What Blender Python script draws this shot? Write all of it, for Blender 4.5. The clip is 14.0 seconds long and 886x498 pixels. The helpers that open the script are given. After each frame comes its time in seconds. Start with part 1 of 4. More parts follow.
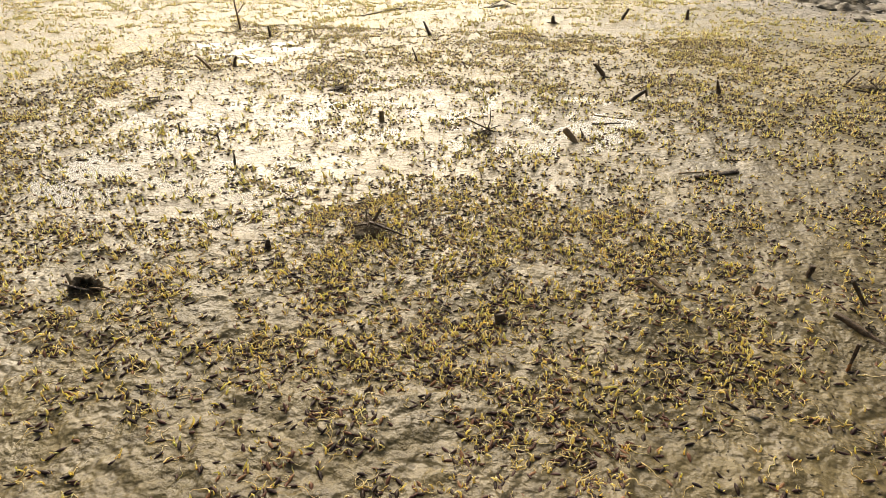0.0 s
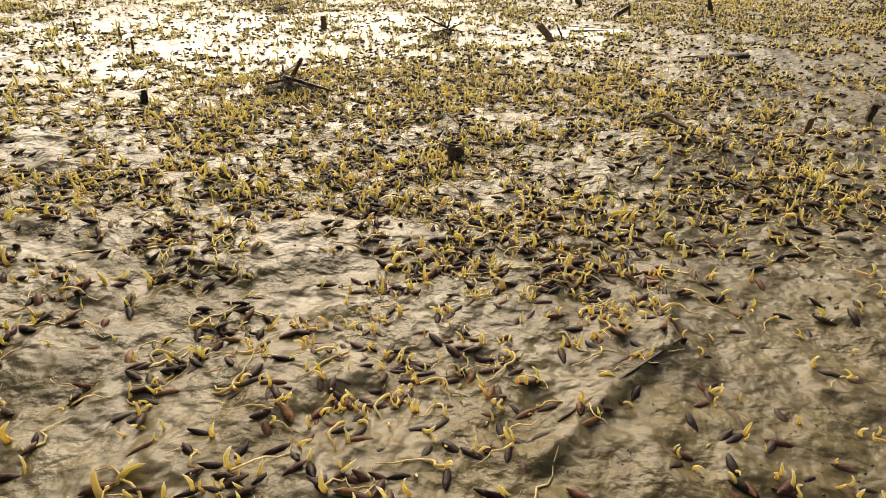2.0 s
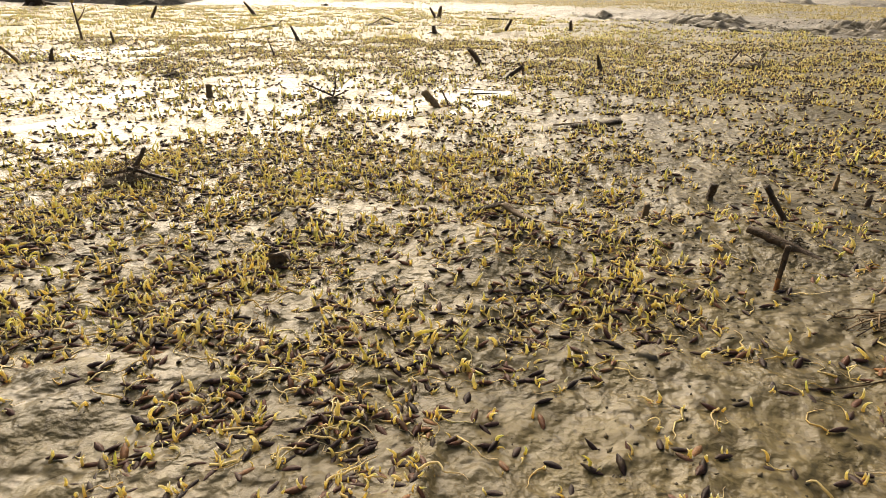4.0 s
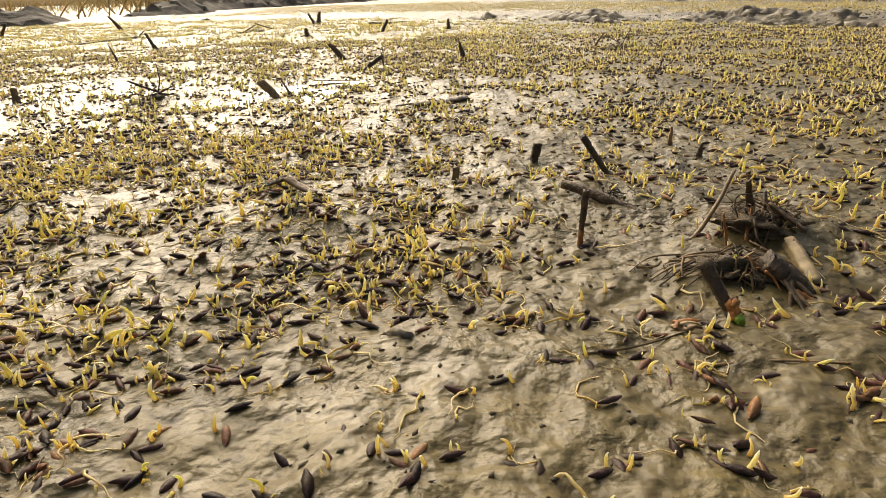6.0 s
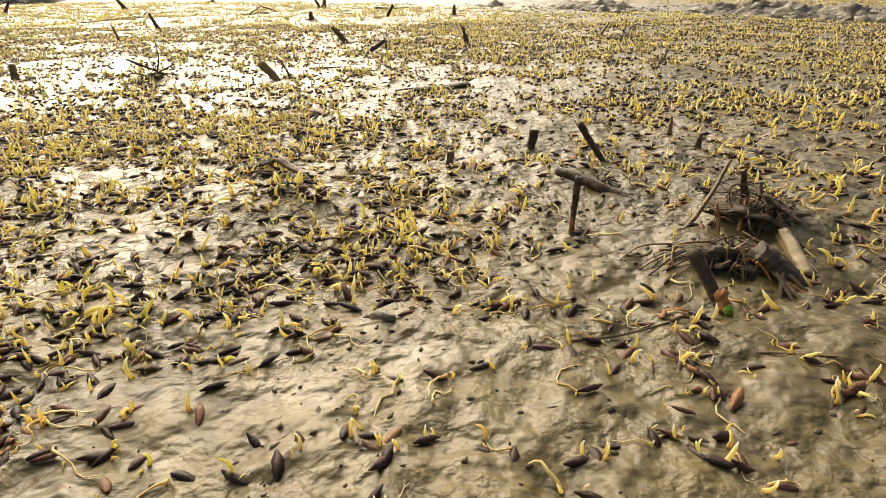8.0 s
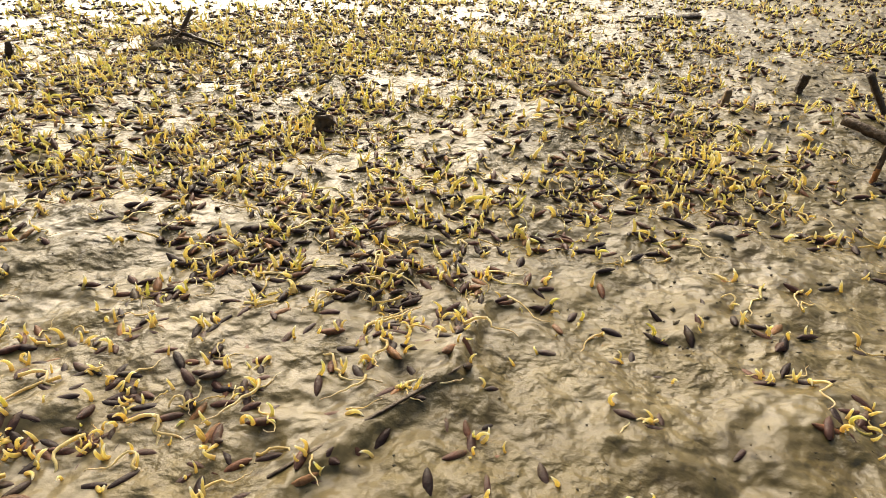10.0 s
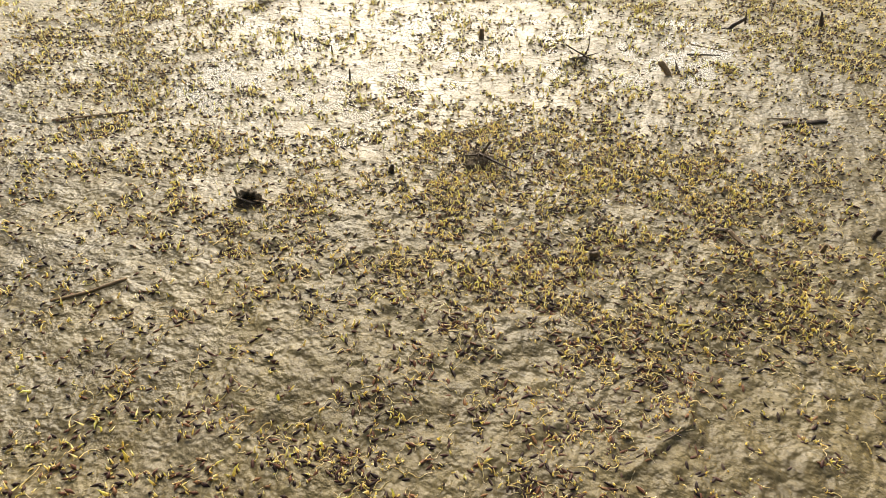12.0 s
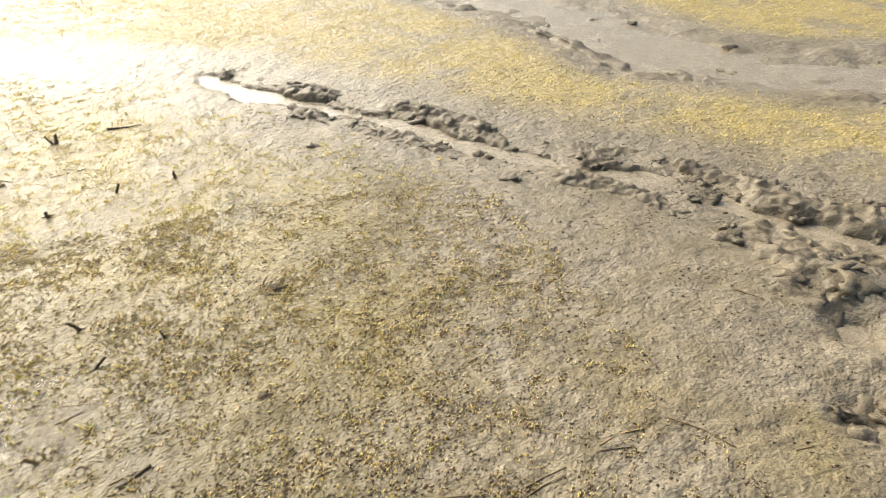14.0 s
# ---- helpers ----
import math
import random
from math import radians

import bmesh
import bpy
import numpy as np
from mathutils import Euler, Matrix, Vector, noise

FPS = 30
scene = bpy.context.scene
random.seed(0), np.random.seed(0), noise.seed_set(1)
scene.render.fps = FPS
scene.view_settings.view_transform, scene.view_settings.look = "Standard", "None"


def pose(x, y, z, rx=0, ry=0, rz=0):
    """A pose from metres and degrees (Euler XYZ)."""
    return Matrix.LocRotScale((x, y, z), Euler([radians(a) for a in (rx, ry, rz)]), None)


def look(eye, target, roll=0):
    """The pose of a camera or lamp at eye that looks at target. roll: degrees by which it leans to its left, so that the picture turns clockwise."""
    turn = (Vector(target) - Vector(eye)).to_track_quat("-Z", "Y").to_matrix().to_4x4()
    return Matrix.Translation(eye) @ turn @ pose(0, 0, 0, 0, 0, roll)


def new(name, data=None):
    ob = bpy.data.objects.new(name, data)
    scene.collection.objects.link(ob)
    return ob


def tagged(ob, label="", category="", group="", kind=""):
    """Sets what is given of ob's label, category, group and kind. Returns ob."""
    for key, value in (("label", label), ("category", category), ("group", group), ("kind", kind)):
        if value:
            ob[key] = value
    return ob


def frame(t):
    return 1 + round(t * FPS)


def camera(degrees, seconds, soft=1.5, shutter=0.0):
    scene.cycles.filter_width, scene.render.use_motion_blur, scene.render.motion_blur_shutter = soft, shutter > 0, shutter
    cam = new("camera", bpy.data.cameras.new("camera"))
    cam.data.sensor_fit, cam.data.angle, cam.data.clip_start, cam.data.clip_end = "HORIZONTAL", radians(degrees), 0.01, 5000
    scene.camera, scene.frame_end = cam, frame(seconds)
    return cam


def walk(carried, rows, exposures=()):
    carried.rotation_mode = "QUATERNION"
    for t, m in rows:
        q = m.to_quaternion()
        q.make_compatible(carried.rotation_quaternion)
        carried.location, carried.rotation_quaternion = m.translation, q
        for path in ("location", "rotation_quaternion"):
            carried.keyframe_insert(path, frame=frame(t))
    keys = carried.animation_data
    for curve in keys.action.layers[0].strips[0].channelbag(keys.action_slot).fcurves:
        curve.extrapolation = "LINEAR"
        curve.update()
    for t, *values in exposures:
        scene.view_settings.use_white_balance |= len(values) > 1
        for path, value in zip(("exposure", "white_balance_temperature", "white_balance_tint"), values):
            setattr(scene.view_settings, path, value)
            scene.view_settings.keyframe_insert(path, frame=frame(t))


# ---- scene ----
cam = camera(69.53, 14.0, soft=0.5, shutter=0.05)
walk(cam, [
    (0, look((0.0481, -0.0186, 0.3295), (-0.1806, 0.8349, -0.1387), -0.50)),
    (0.5, look((0.0454, -0.0076, 0.3129), (-0.2484, 0.8319, -0.1442), -0.14)),
    (1, look((0.0449, 0.0330, 0.2165), (-0.1447, 0.9108, -0.2234), -1.04)),
    (1.5, look((0.0400, 0.0730, 0.1398), (-0.1353, 0.9502, -0.3073), -0.91)),
    (2, look((0.0473, 0.0793, 0.1271), (-0.1414, 0.9556, -0.3162), 0.37)),
    (2.5, look((0.0567, 0.0878, 0.1371), (-0.1080, 0.9833, -0.2761), 0.57)),
    (3, look((0.0784, 0.1048, 0.1534), (-0.0685, 1.0140, -0.2362), -0.29)),
    (3.2, look((0.0868, 0.1123, 0.1580), (-0.0512, 1.0218, -0.2343), -0.38)),
    (5.3, look((0.1594, 0.1507, 0.1471), (0.1187, 1.0816, -0.2160), -0.20)),
    (5.5, look((0.1695, 0.1621, 0.1343), (0.1491, 1.0954, -0.2241), -0.67)),
    (6, look((0.1879, 0.1831, 0.1119), (0.2019, 1.1109, -0.2608), -1.86)),
    (6.5, look((0.1899, 0.1858, 0.1008), (0.2171, 1.1128, -0.2731), -0.77)),
    (7, look((0.1974, 0.1888, 0.1014), (0.2343, 1.1159, -0.2714), -0.81)),
    (7.2, look((0.2013, 0.1920, 0.1037), (0.2442, 1.1193, -0.2681), -0.97)),
    (9.3, look((0.1492, 0.1538, 0.1141), (0.0500, 1.0264, -0.3640), 1.31)),
    (9.5, look((0.1385, 0.1475, 0.1175), (0.0248, 1.0097, -0.3761), 1.72)),
    (10, look((0.1084, 0.1340, 0.1237), (-0.0600, 0.9823, -0.3782), 1.78)),
    (10.5, look((0.0769, 0.1119, 0.1323), (-0.1301, 0.9561, -0.3621), 2.73)),
    (11, look((0.0274, 0.0789, 0.1566), (-0.2326, 0.9147, -0.3268), 1.59)),
    (11.5, look((-0.0076, 0.0039, 0.2514), (-0.3096, 0.8066, -0.2630), -2.54)),
    (12, look((0.0096, -0.0957, 0.4327), (-0.2667, 0.6364, -0.1899), 0.81)),
    (12.3, look((0.0066, -0.1554, 0.5924), (-0.2096, 0.5622, -0.0696), 6.03)),
    (12.5, look((0.0492, -0.1742, 0.6873), (-0.1790, 0.5365, 0.0219), 7.25)),
    (13, look((0.1451, -0.2321, 0.9145), (-0.0877, 0.4204, 0.1933), 2.43)),
    (13.4, look((0.1667, -0.2523, 1.0308), (0.0863, 0.5070, 0.3851), 4.59)),
    (13.5, look((0.1782, -0.2574, 1.0529), (0.1293, 0.5046, 0.4072), 0.50)),
    (13.7, look((0.2950, -0.2347, 1.0726), (0.3014, 0.5383, 0.4383), -5.49)),
    (13.9, look((0.4816, -0.1704, 1.1020), (0.6510, 0.6244, 0.5193), -2.83)),
    (14, look((0.5535, -0.1388, 1.0897), (0.8128, 0.6637, 0.5525), -1.64)),
], exposures=[(0, 0.54, 7100, 10), (1.5, 0.34, 7250, 11), (2.5, 0.5, 7250, 11), (5.5, 0.46, 7200, 11), (7, 0.8, 7100, 10), (9.5, 0.72, 7100, 10), (10.3, 0.92, 6950, 9), (11.4, 0.68, 6800, 8), (12, 0.8, 6700, 8), (12.5, 1.14, 6500, 8), (13, 1.3, 6450, 8), (13.5, 1.34, 6350, 8), (14, 1.1, 6400, 8)])

# ---- world and sun: hazy low sun ahead of the camera, a little to its left ----
SUN_AZ, SUN_EL = radians(-23), radians(36)
world = bpy.data.worlds.new("sky")
scene.world = world
world.use_nodes = True
wn = world.node_tree.nodes
sky = wn.new("ShaderNodeTexSky")
sky.sky_type, sky.sun_disc = "NISHITA", False
sky.sun_elevation, sky.sun_rotation = SUN_EL, SUN_AZ
sky.air_density, sky.dust_density, sky.ozone_density = 1.0, 6.0, 0.5
world.node_tree.links.new(sky.outputs[0], wn["Background"].inputs[0])
wn["Background"].inputs[1].default_value = 0.095
sun = new("sun", bpy.data.lights.new("sun", "SUN"))
sun.data.energy, sun.data.angle, sun.data.color = 2.7, radians(68), (1.0, 0.945, 0.815)
SUN_DIR = Vector((math.sin(SUN_AZ) * math.cos(SUN_EL), math.cos(SUN_AZ) * math.cos(SUN_EL), math.sin(SUN_EL)))
sun.matrix_world = look(SUN_DIR * 20, (0, 0, 0))

# ---- materials ----


def material(name):
    mat = bpy.data.materials.new(name)
    mat.use_nodes = True
    nt = mat.node_tree
    return mat, nt, nt.nodes["Principled BSDF"]


def node(nt, kind, **values):
    n = nt.nodes.new(kind)
    for key, value in values.items():
        n.inputs[key].default_value = value
    return n


def ramp(nt, source, stops):
    r = nt.nodes.new("ShaderNodeValToRGB")
    els = r.color_ramp.elements
    while len(els) < len(stops):
        els.new(0.5)
    for el, (at, col) in zip(els, stops):
        el.position = at
        el.color = (*col, 1) if len(col) == 3 else (col[0], col[0], col[0], 1)
    nt.links.new(source, r.inputs[0])
    return r.outputs[0]


def noise_tex(nt, scale, detail=4.0, rough=0.6):
    co = nt.nodes.new("ShaderNodeNewGeometry")
    n = node(nt, "ShaderNodeTexNoise", Scale=scale, Detail=detail, Roughness=rough)
    nt.links.new(co.outputs["Position"], n.inputs["Vector"])
    return n.outputs[0]


def mixed(nt, fac, a, b, blend="MIX"):
    m = nt.nodes.new("ShaderNodeMix")
    m.data_type, m.blend_type = "RGBA", blend
    for at, value in ((0, fac), (6, a), (7, b)):
        if isinstance(value, bpy.types.NodeSocket):
            nt.links.new(value, m.inputs[at])
        else:
            m.inputs[at].default_value = value if at == 0 else (*value, 1)
    return m.outputs[2]


def bumped(nt, bsdf, layers):
    last = None
    for source, strength, distance in layers:
        b = node(nt, "ShaderNodeBump", Distance=distance)
        if isinstance(strength, bpy.types.NodeSocket):
            nt.links.new(strength, b.inputs["Strength"])
        else:
            b.inputs["Strength"].default_value = strength
        nt.links.new(source, b.inputs["Height"])
        if last:
            nt.links.new(last, b.inputs["Normal"])
        last = b.outputs[0]
    nt.links.new(last, bsdf.inputs["Normal"])


def individual(nt):
    """A random value for each object and each loose piece."""
    ob, geo = nt.nodes.new("ShaderNodeObjectInfo"), nt.nodes.new("ShaderNodeNewGeometry")
    add, frac = nt.nodes.new("ShaderNodeMath"), nt.nodes.new("ShaderNodeMath")
    add.operation, frac.operation = "ADD", "FRACT"
    nt.links.new(ob.outputs["Random"], add.inputs[0])
    nt.links.new(geo.outputs["Random Per Island"], add.inputs[1])
    nt.links.new(add.outputs[0], frac.inputs[0])
    return frac.outputs[0]


def warped(nt, scale, by, detail=2.0, rough=0.5):
    """Noise whose own place is pushed about by a broader noise, so that lumps run into one another."""
    co, push = nt.nodes.new("ShaderNodeNewGeometry"), node(nt, "ShaderNodeTexNoise", Scale=scale * 0.45, Detail=1.0)
    shift = nt.nodes.new("ShaderNodeVectorMath")
    shift.operation = "MULTIPLY_ADD"
    shift.inputs[1].default_value = (by / scale, by / scale, by / scale)
    n = node(nt, "ShaderNodeTexNoise", Scale=scale, Detail=detail, Roughness=rough)
    nt.links.new(co.outputs["Position"], push.inputs["Vector"])
    nt.links.new(push.outputs["Color"], shift.inputs[0])
    nt.links.new(co.outputs["Position"], shift.inputs[2])
    nt.links.new(shift.outputs[0], n.inputs["Vector"])
    return n.outputs[0]


def mud_material(name, dark, light, rough=(0.3, 0.6), coat=0.35, relief=1.0):
    """Wet clay: soft lumps that run together, grit, dark specks painted for shaded pits, and a film of water that
    follows the lumps and glints.
    """
    mat, nt, bsdf = material(name)
    broad, lumps, fine, grit = noise_tex(nt, 7, 5), warped(nt, 65, 0.8, 2), warped(nt, 260, 0.6, 3, 0.55), noise_tex(nt, 800, 2, 0.6)
    tone = ramp(nt, broad, [(0.32, dark), (0.68, light)])
    silt = nt.nodes.new("ShaderNodeAttribute")
    silt.attribute_name = "silt"
    tone = mixed(nt, silt.outputs["Fac"], tone, ramp(nt, broad, [(0.3, (0.15, 0.126, 0.086)), (0.7, (0.25, 0.214, 0.152))]))
    carpet = nt.nodes.new("ShaderNodeAttribute")
    carpet.attribute_name = "carpet"
    cover = nt.nodes.new("ShaderNodeMath")
    cover.operation = "MULTIPLY"
    nt.links.new(carpet.outputs["Fac"], cover.inputs[0])
    nt.links.new(ramp(nt, noise_tex(nt, 90, 4, 0.7), [(0.38, (0.15,)), (0.56, (1.0,))]), cover.inputs[1])
    tone = mixed(nt, cover.outputs[0], tone, ramp(nt, noise_tex(nt, 160, 3, 0.6), [(0.3, (0.26, 0.2, 0.065)), (0.7, (0.47, 0.375, 0.125))]))
    # the dark end paints the shade of small pits into the colour
    speck = ramp(nt, fine, [(0.28, (0.5, 0.46, 0.4)), (0.4, (0.92, 0.9, 0.88)), (0.68, (1.18, 1.17, 1.14))])
    stain = ramp(nt, noise_tex(nt, 45, 4, 0.7), [(0.32, (0.66, 0.62, 0.56)), (0.45, (0.95, 0.94, 0.92)), (0.66, (1.16, 1.16, 1.14))])
    nt.links.new(mixed(nt, 1.0, mixed(nt, 1.0, tone, speck, "MULTIPLY"), stain, "MULTIPLY"), bsdf.inputs["Base Color"])
    nt.links.new(ramp(nt, lumps, [(0.3, (rough[0],)), (0.75, (rough[1],))]), bsdf.inputs["Roughness"])
    bsdf.inputs["Specular IOR Level"].default_value = 0.3
    wet = nt.nodes.new("ShaderNodeAttribute")
    wet.attribute_name = "wet"
    film = nt.nodes.new("ShaderNodeMath")
    film.operation = "MULTIPLY_ADD"
    film.inputs[1].default_value, film.inputs[2].default_value = 0.7, coat
    nt.links.new(wet.outputs["Fac"], film.inputs[0])
    damp = ramp(nt, noise_tex(nt, 35, 3, 0.6), [(0.36, (0.45,)), (0.58, (1.0,))])
    sheen = nt.nodes.new("ShaderNodeMath")
    sheen.operation = "MULTIPLY"
    nt.links.new(film.outputs[0], sheen.inputs[0])
    nt.links.new(damp, sheen.inputs[1])
    matt = nt.nodes.new("ShaderNodeMath")
    matt.operation = "MULTIPLY_ADD"
    matt.inputs[1].default_value, matt.inputs[2].default_value = -0.85, 1.0
    nt.links.new(carpet.outputs["Fac"], matt.inputs[0])
    coated = nt.nodes.new("ShaderNodeMath")
    coated.operation = "MULTIPLY"
    nt.links.new(sheen.outputs[0], coated.inputs[0])
    nt.links.new(matt.outputs[0], coated.inputs[1])
    nt.links.new(coated.outputs[0], bsdf.inputs["Coat Weight"])
    bsdf.inputs["Coat Roughness"].default_value = 0.17
    bsdf.inputs["Coat IOR"].default_value = 1.33
    coarse = ramp(nt, silt.outputs["Fac"], [(0.0, (0.2 * relief,)), (1.0, (0.95 * relief,))])
    grainy = ramp(nt, noise_tex(nt, 26, 3, 0.6), [(0.4, (0.2 * relief,)), (0.62, (0.75 * relief,))])
    bumped(nt, bsdf, [(noise_tex(nt, 24, 4, 0.55), coarse, 0.02), (lumps, 0.4 * relief, 0.009), (noise_tex(nt, 150, 1.5, 0.4), 0.7 * relief, 0.0042), (noise_tex(nt, 310, 1.5, 0.5), grainy, 0.002), (grit, grainy, 0.0006)])
    nt.links.new(bsdf.inputs["Normal"].links[0].from_socket, bsdf.inputs["Coat Normal"])
    return mat


def hull_material(name):
    """Wet rice hulls: mostly dark purple-brown, some reddish, a few tan."""
    mat, nt, bsdf = material(name)
    one, n = individual(nt), noise_tex(nt, 500, 4, 0.65)
    tone = ramp(nt, one, [(0.0, (0.017, 0.0082, 0.0066)), (0.45, (0.036, 0.017, 0.013)), (0.75, (0.076, 0.033, 0.023)), (0.92, (0.14, 0.06, 0.03)), (0.975, (0.22, 0.11, 0.045))])
    smear = ramp(nt, noise_tex(nt, 150, 3, 0.6), [(0.55, (0.0,)), (0.68, (0.55,))])
    tone = mixed(nt, smear, tone, (0.085, 0.066, 0.034))
    nt.links.new(mixed(nt, 1.0, tone, ramp(nt, n, [(0.3, (0.55, 0.5, 0.5)), (0.7, (1.5, 1.45, 1.4))]), "MULTIPLY"), bsdf.inputs["Base Color"])
    bsdf.inputs["Roughness"].default_value = 0.5
    bsdf.inputs["Specular IOR Level"].default_value = 0.22
    bumped(nt, bsdf, [(n, 0.7, 0.0006)])
    return mat


def plain_material(name, dark, light, scale, rough, bump=0.0, distance=0.001):
    mat, nt, bsdf = material(name)
    n = noise_tex(nt, scale, 5, 0.65)
    one = individual(nt)
    tone = ramp(nt, n, [(0.3, dark), (0.7, light)])
    vary = ramp(nt, one, [(0.0, (0.65, 0.65, 0.65)), (1.0, (1.35, 1.3, 1.2))])
    nt.links.new(mixed(nt, 1.0, tone, vary, "MULTIPLY"), bsdf.inputs["Base Color"])
    bsdf.inputs["Roughness"].default_value = rough
    bsdf.inputs["Specular IOR Level"].default_value = 0.3
    if bump:
        bumped(nt, bsdf, [(n, bump, distance)])
    return mat


def shoot_material(name, base, body, tip, translucency=0.55):
    """Colour runs along the shoot, which lets light through."""
    mat, nt, bsdf = material(name)
    along = nt.nodes.new("ShaderNodeAttribute")
    along.attribute_name = "along"
    tone = ramp(nt, along.outputs["Fac"], [(0.0, base), (0.3, body), (0.55, body), (0.9, tip)])
    one = individual(nt)
    vary = ramp(nt, one, [(0.0, (0.95, 0.88, 0.76)), (0.3, (1.0, 1.0, 1.0)), (0.85, (1.04, 1.06, 1.2)), (1.0, (0.95, 1.02, 0.8))])
    col = mixed(nt, 1.0, tone, vary, "MULTIPLY")
    nt.links.new(col, bsdf.inputs["Base Color"])
    bsdf.inputs["Roughness"].default_value = 0.38
    trans = nt.nodes.new("ShaderNodeBsdfTranslucent")
    nt.links.new(col, trans.inputs[0])
    mix = nt.nodes.new("ShaderNodeMixShader")
    mix.inputs[0].default_value = translucency
    nt.links.new(bsdf.outputs[0], mix.inputs[1])
    nt.links.new(trans.outputs[0], mix.inputs[2])
    nt.links.new(mix.outputs[0], nt.nodes["Material Output"].inputs[0])
    return mat


def water_material(name, ripple=0.3):
    mat, nt, bsdf = material(name)
    glossy, clear = node(nt, "ShaderNodeBsdfGlossy", Roughness=0.32), nt.nodes.new("ShaderNodeBsdfTransparent")
    clear.inputs[0].default_value = (0.93, 0.9, 0.82, 1)
    fres, mix = node(nt, "ShaderNodeFresnel", IOR=1.33), nt.nodes.new("ShaderNodeMixShader")
    b = node(nt, "ShaderNodeBump", Strength=ripple, Distance=0.002)
    nt.links.new(noise_tex(nt, 60, 2), b.inputs["Height"])
    nt.links.new(b.outputs[0], glossy.inputs["Normal"])
    nt.links.new(b.outputs[0], fres.inputs["Normal"])
    nt.links.new(fres.outputs[0], mix.inputs[0])
    nt.links.new(clear.outputs[0], mix.inputs[1])
    nt.links.new(glossy.outputs[0], mix.inputs[2])
    nt.links.new(mix.outputs[0], nt.nodes["Material Output"].inputs[0])
    return mat


MUD = mud_material("wet_mud", (0.08, 0.061, 0.022), (0.148, 0.115, 0.046), (0.4, 0.64), 0.24)
CLOD = mud_material("clod_mud", (0.105, 0.086, 0.056), (0.2, 0.168, 0.114), (0.45, 0.75), 0.25, 0.8)
WATER = water_material("thin_water")
# mud of the bunds: the shade on their near faces is put into the colour
SHADEMUD = mud_material("shaded_bank_mud", (0.04, 0.034, 0.026), (0.085, 0.072, 0.055), (0.7, 0.9), 0.0)
TURBID = mud_material("turbid_water", (0.24, 0.2, 0.14), (0.3, 0.26, 0.185), (0.1, 0.25), 0.6)
HULL = hull_material("rice_hull")
SHOOT = shoot_material("pale_shoot", (0.8, 0.57, 0.19), (0.94, 0.82, 0.35), (0.97, 0.95, 0.8), 0.62)
BEDSHOOT = shoot_material("bed_shoot", (0.56, 0.43, 0.14), (0.66, 0.53, 0.18), (0.74, 0.63, 0.28), 0.4)
ROOT = shoot_material("thin_root", (0.8, 0.62, 0.22), (0.78, 0.64, 0.3), (0.7, 0.56, 0.32), 0.4)
GREEN = shoot_material("green_shoot", (0.86, 0.66, 0.18), (0.87, 0.79, 0.26), (0.72, 0.7, 0.2), 0.55)
BUD = shoot_material("green_bud", (0.3, 0.42, 0.05), (0.36, 0.62, 0.08), (0.6, 0.85, 0.3), 0.4)
RUST = plain_material("rusty_stalk", (0.2, 0.07, 0.02), (0.5, 0.22, 0.06), 260, 0.5, 0.6, 0.001)
STICK = plain_material("rotten_stalk", (0.03, 0.02, 0.012), (0.125, 0.082, 0.047), 300, 0.5, 0.9, 0.002)
STALK = plain_material("wet_brown_stalk", (0.12, 0.075, 0.036), (0.3, 0.2, 0.1), 260, 0.5, 0.6, 0.001)
STRAW = plain_material("pale_straw", (0.2, 0.14, 0.07), (0.4, 0.31, 0.17), 200, 0.5, 0.4, 0.0008)
FIBRE = plain_material("root_fibre", (0.07, 0.045, 0.025), (0.2, 0.13, 0.07), 300, 0.7, 0.5, 0.001)
ROOTMAT = plain_material("root_mat", (0.045, 0.034, 0.02), (0.15, 0.112, 0.066), 350, 0.7, 1.0, 0.003)
CRUMB = plain_material("crumb", (0.04, 0.031, 0.018), (0.12, 0.095, 0.053), 300, 0.65, 0.8, 0.001)
DRYGRASS = plain_material("dry_grass", (0.36, 0.23, 0.06), (0.62, 0.44, 0.14), 20, 0.7)

# ---- the lie of the land ----


def lattice(ix, iy, seed):
    h = (ix * 374761393 + iy * 668265263 + seed * 2147483647) & 0xFFFFFFFF
    h = ((h ^ (h >> 13)) * 1274126177) & 0xFFFFFFFF
    return ((h ^ (h >> 16)) & 0xFFFF) / 32767.5 - 1.0


def rolling(x, y, size, seed):
    """Smooth noise from -1 to 1 with bumps of the given size."""
    x, y = np.asarray(x, float) / size + 1000.0, np.asarray(y, float) / size + 1000.0
    ix, iy = np.floor(x).astype(np.int64), np.floor(y).astype(np.int64)
    u, v = x - ix, y - iy
    u, v = u * u * u * (u * (u * 6 - 15) + 10), v * v * v * (v * (v * 6 - 15) + 10)
    a, b = lattice(ix, iy, seed), lattice(ix + 1, iy, seed)
    c, d = lattice(ix, iy + 1, seed), lattice(ix + 1, iy + 1, seed)
    return (a + (b - a) * u) * (1 - v) + (c + (d - c) * u) * v


def smooth(v, lo, hi):
    t = np.clip((v - lo) / (hi - lo), 0, 1)
    return t * t * (3 - 2 * t)


def along_line(x, y, line):
    """Distance to a polyline, and which side: positive to the left of its way."""
    best, side = np.full(np.shape(x), 1e9), np.zeros(np.shape(x))
    for (ax, ay), (bx, by) in zip(line, line[1:]):
        dx, dy = bx - ax, by - ay
        t = np.clip(((x - ax) * dx + (y - ay) * dy) / (dx * dx + dy * dy), 0, 1)
        d = np.hypot(x - ax - t * dx, y - ay - t * dy)
        nearer = d < best
        best = np.where(nearer, d, best)
        side = np.where(nearer, np.sign(dx * (y - ay) - dy * (x - ax)), side)
    return best, side


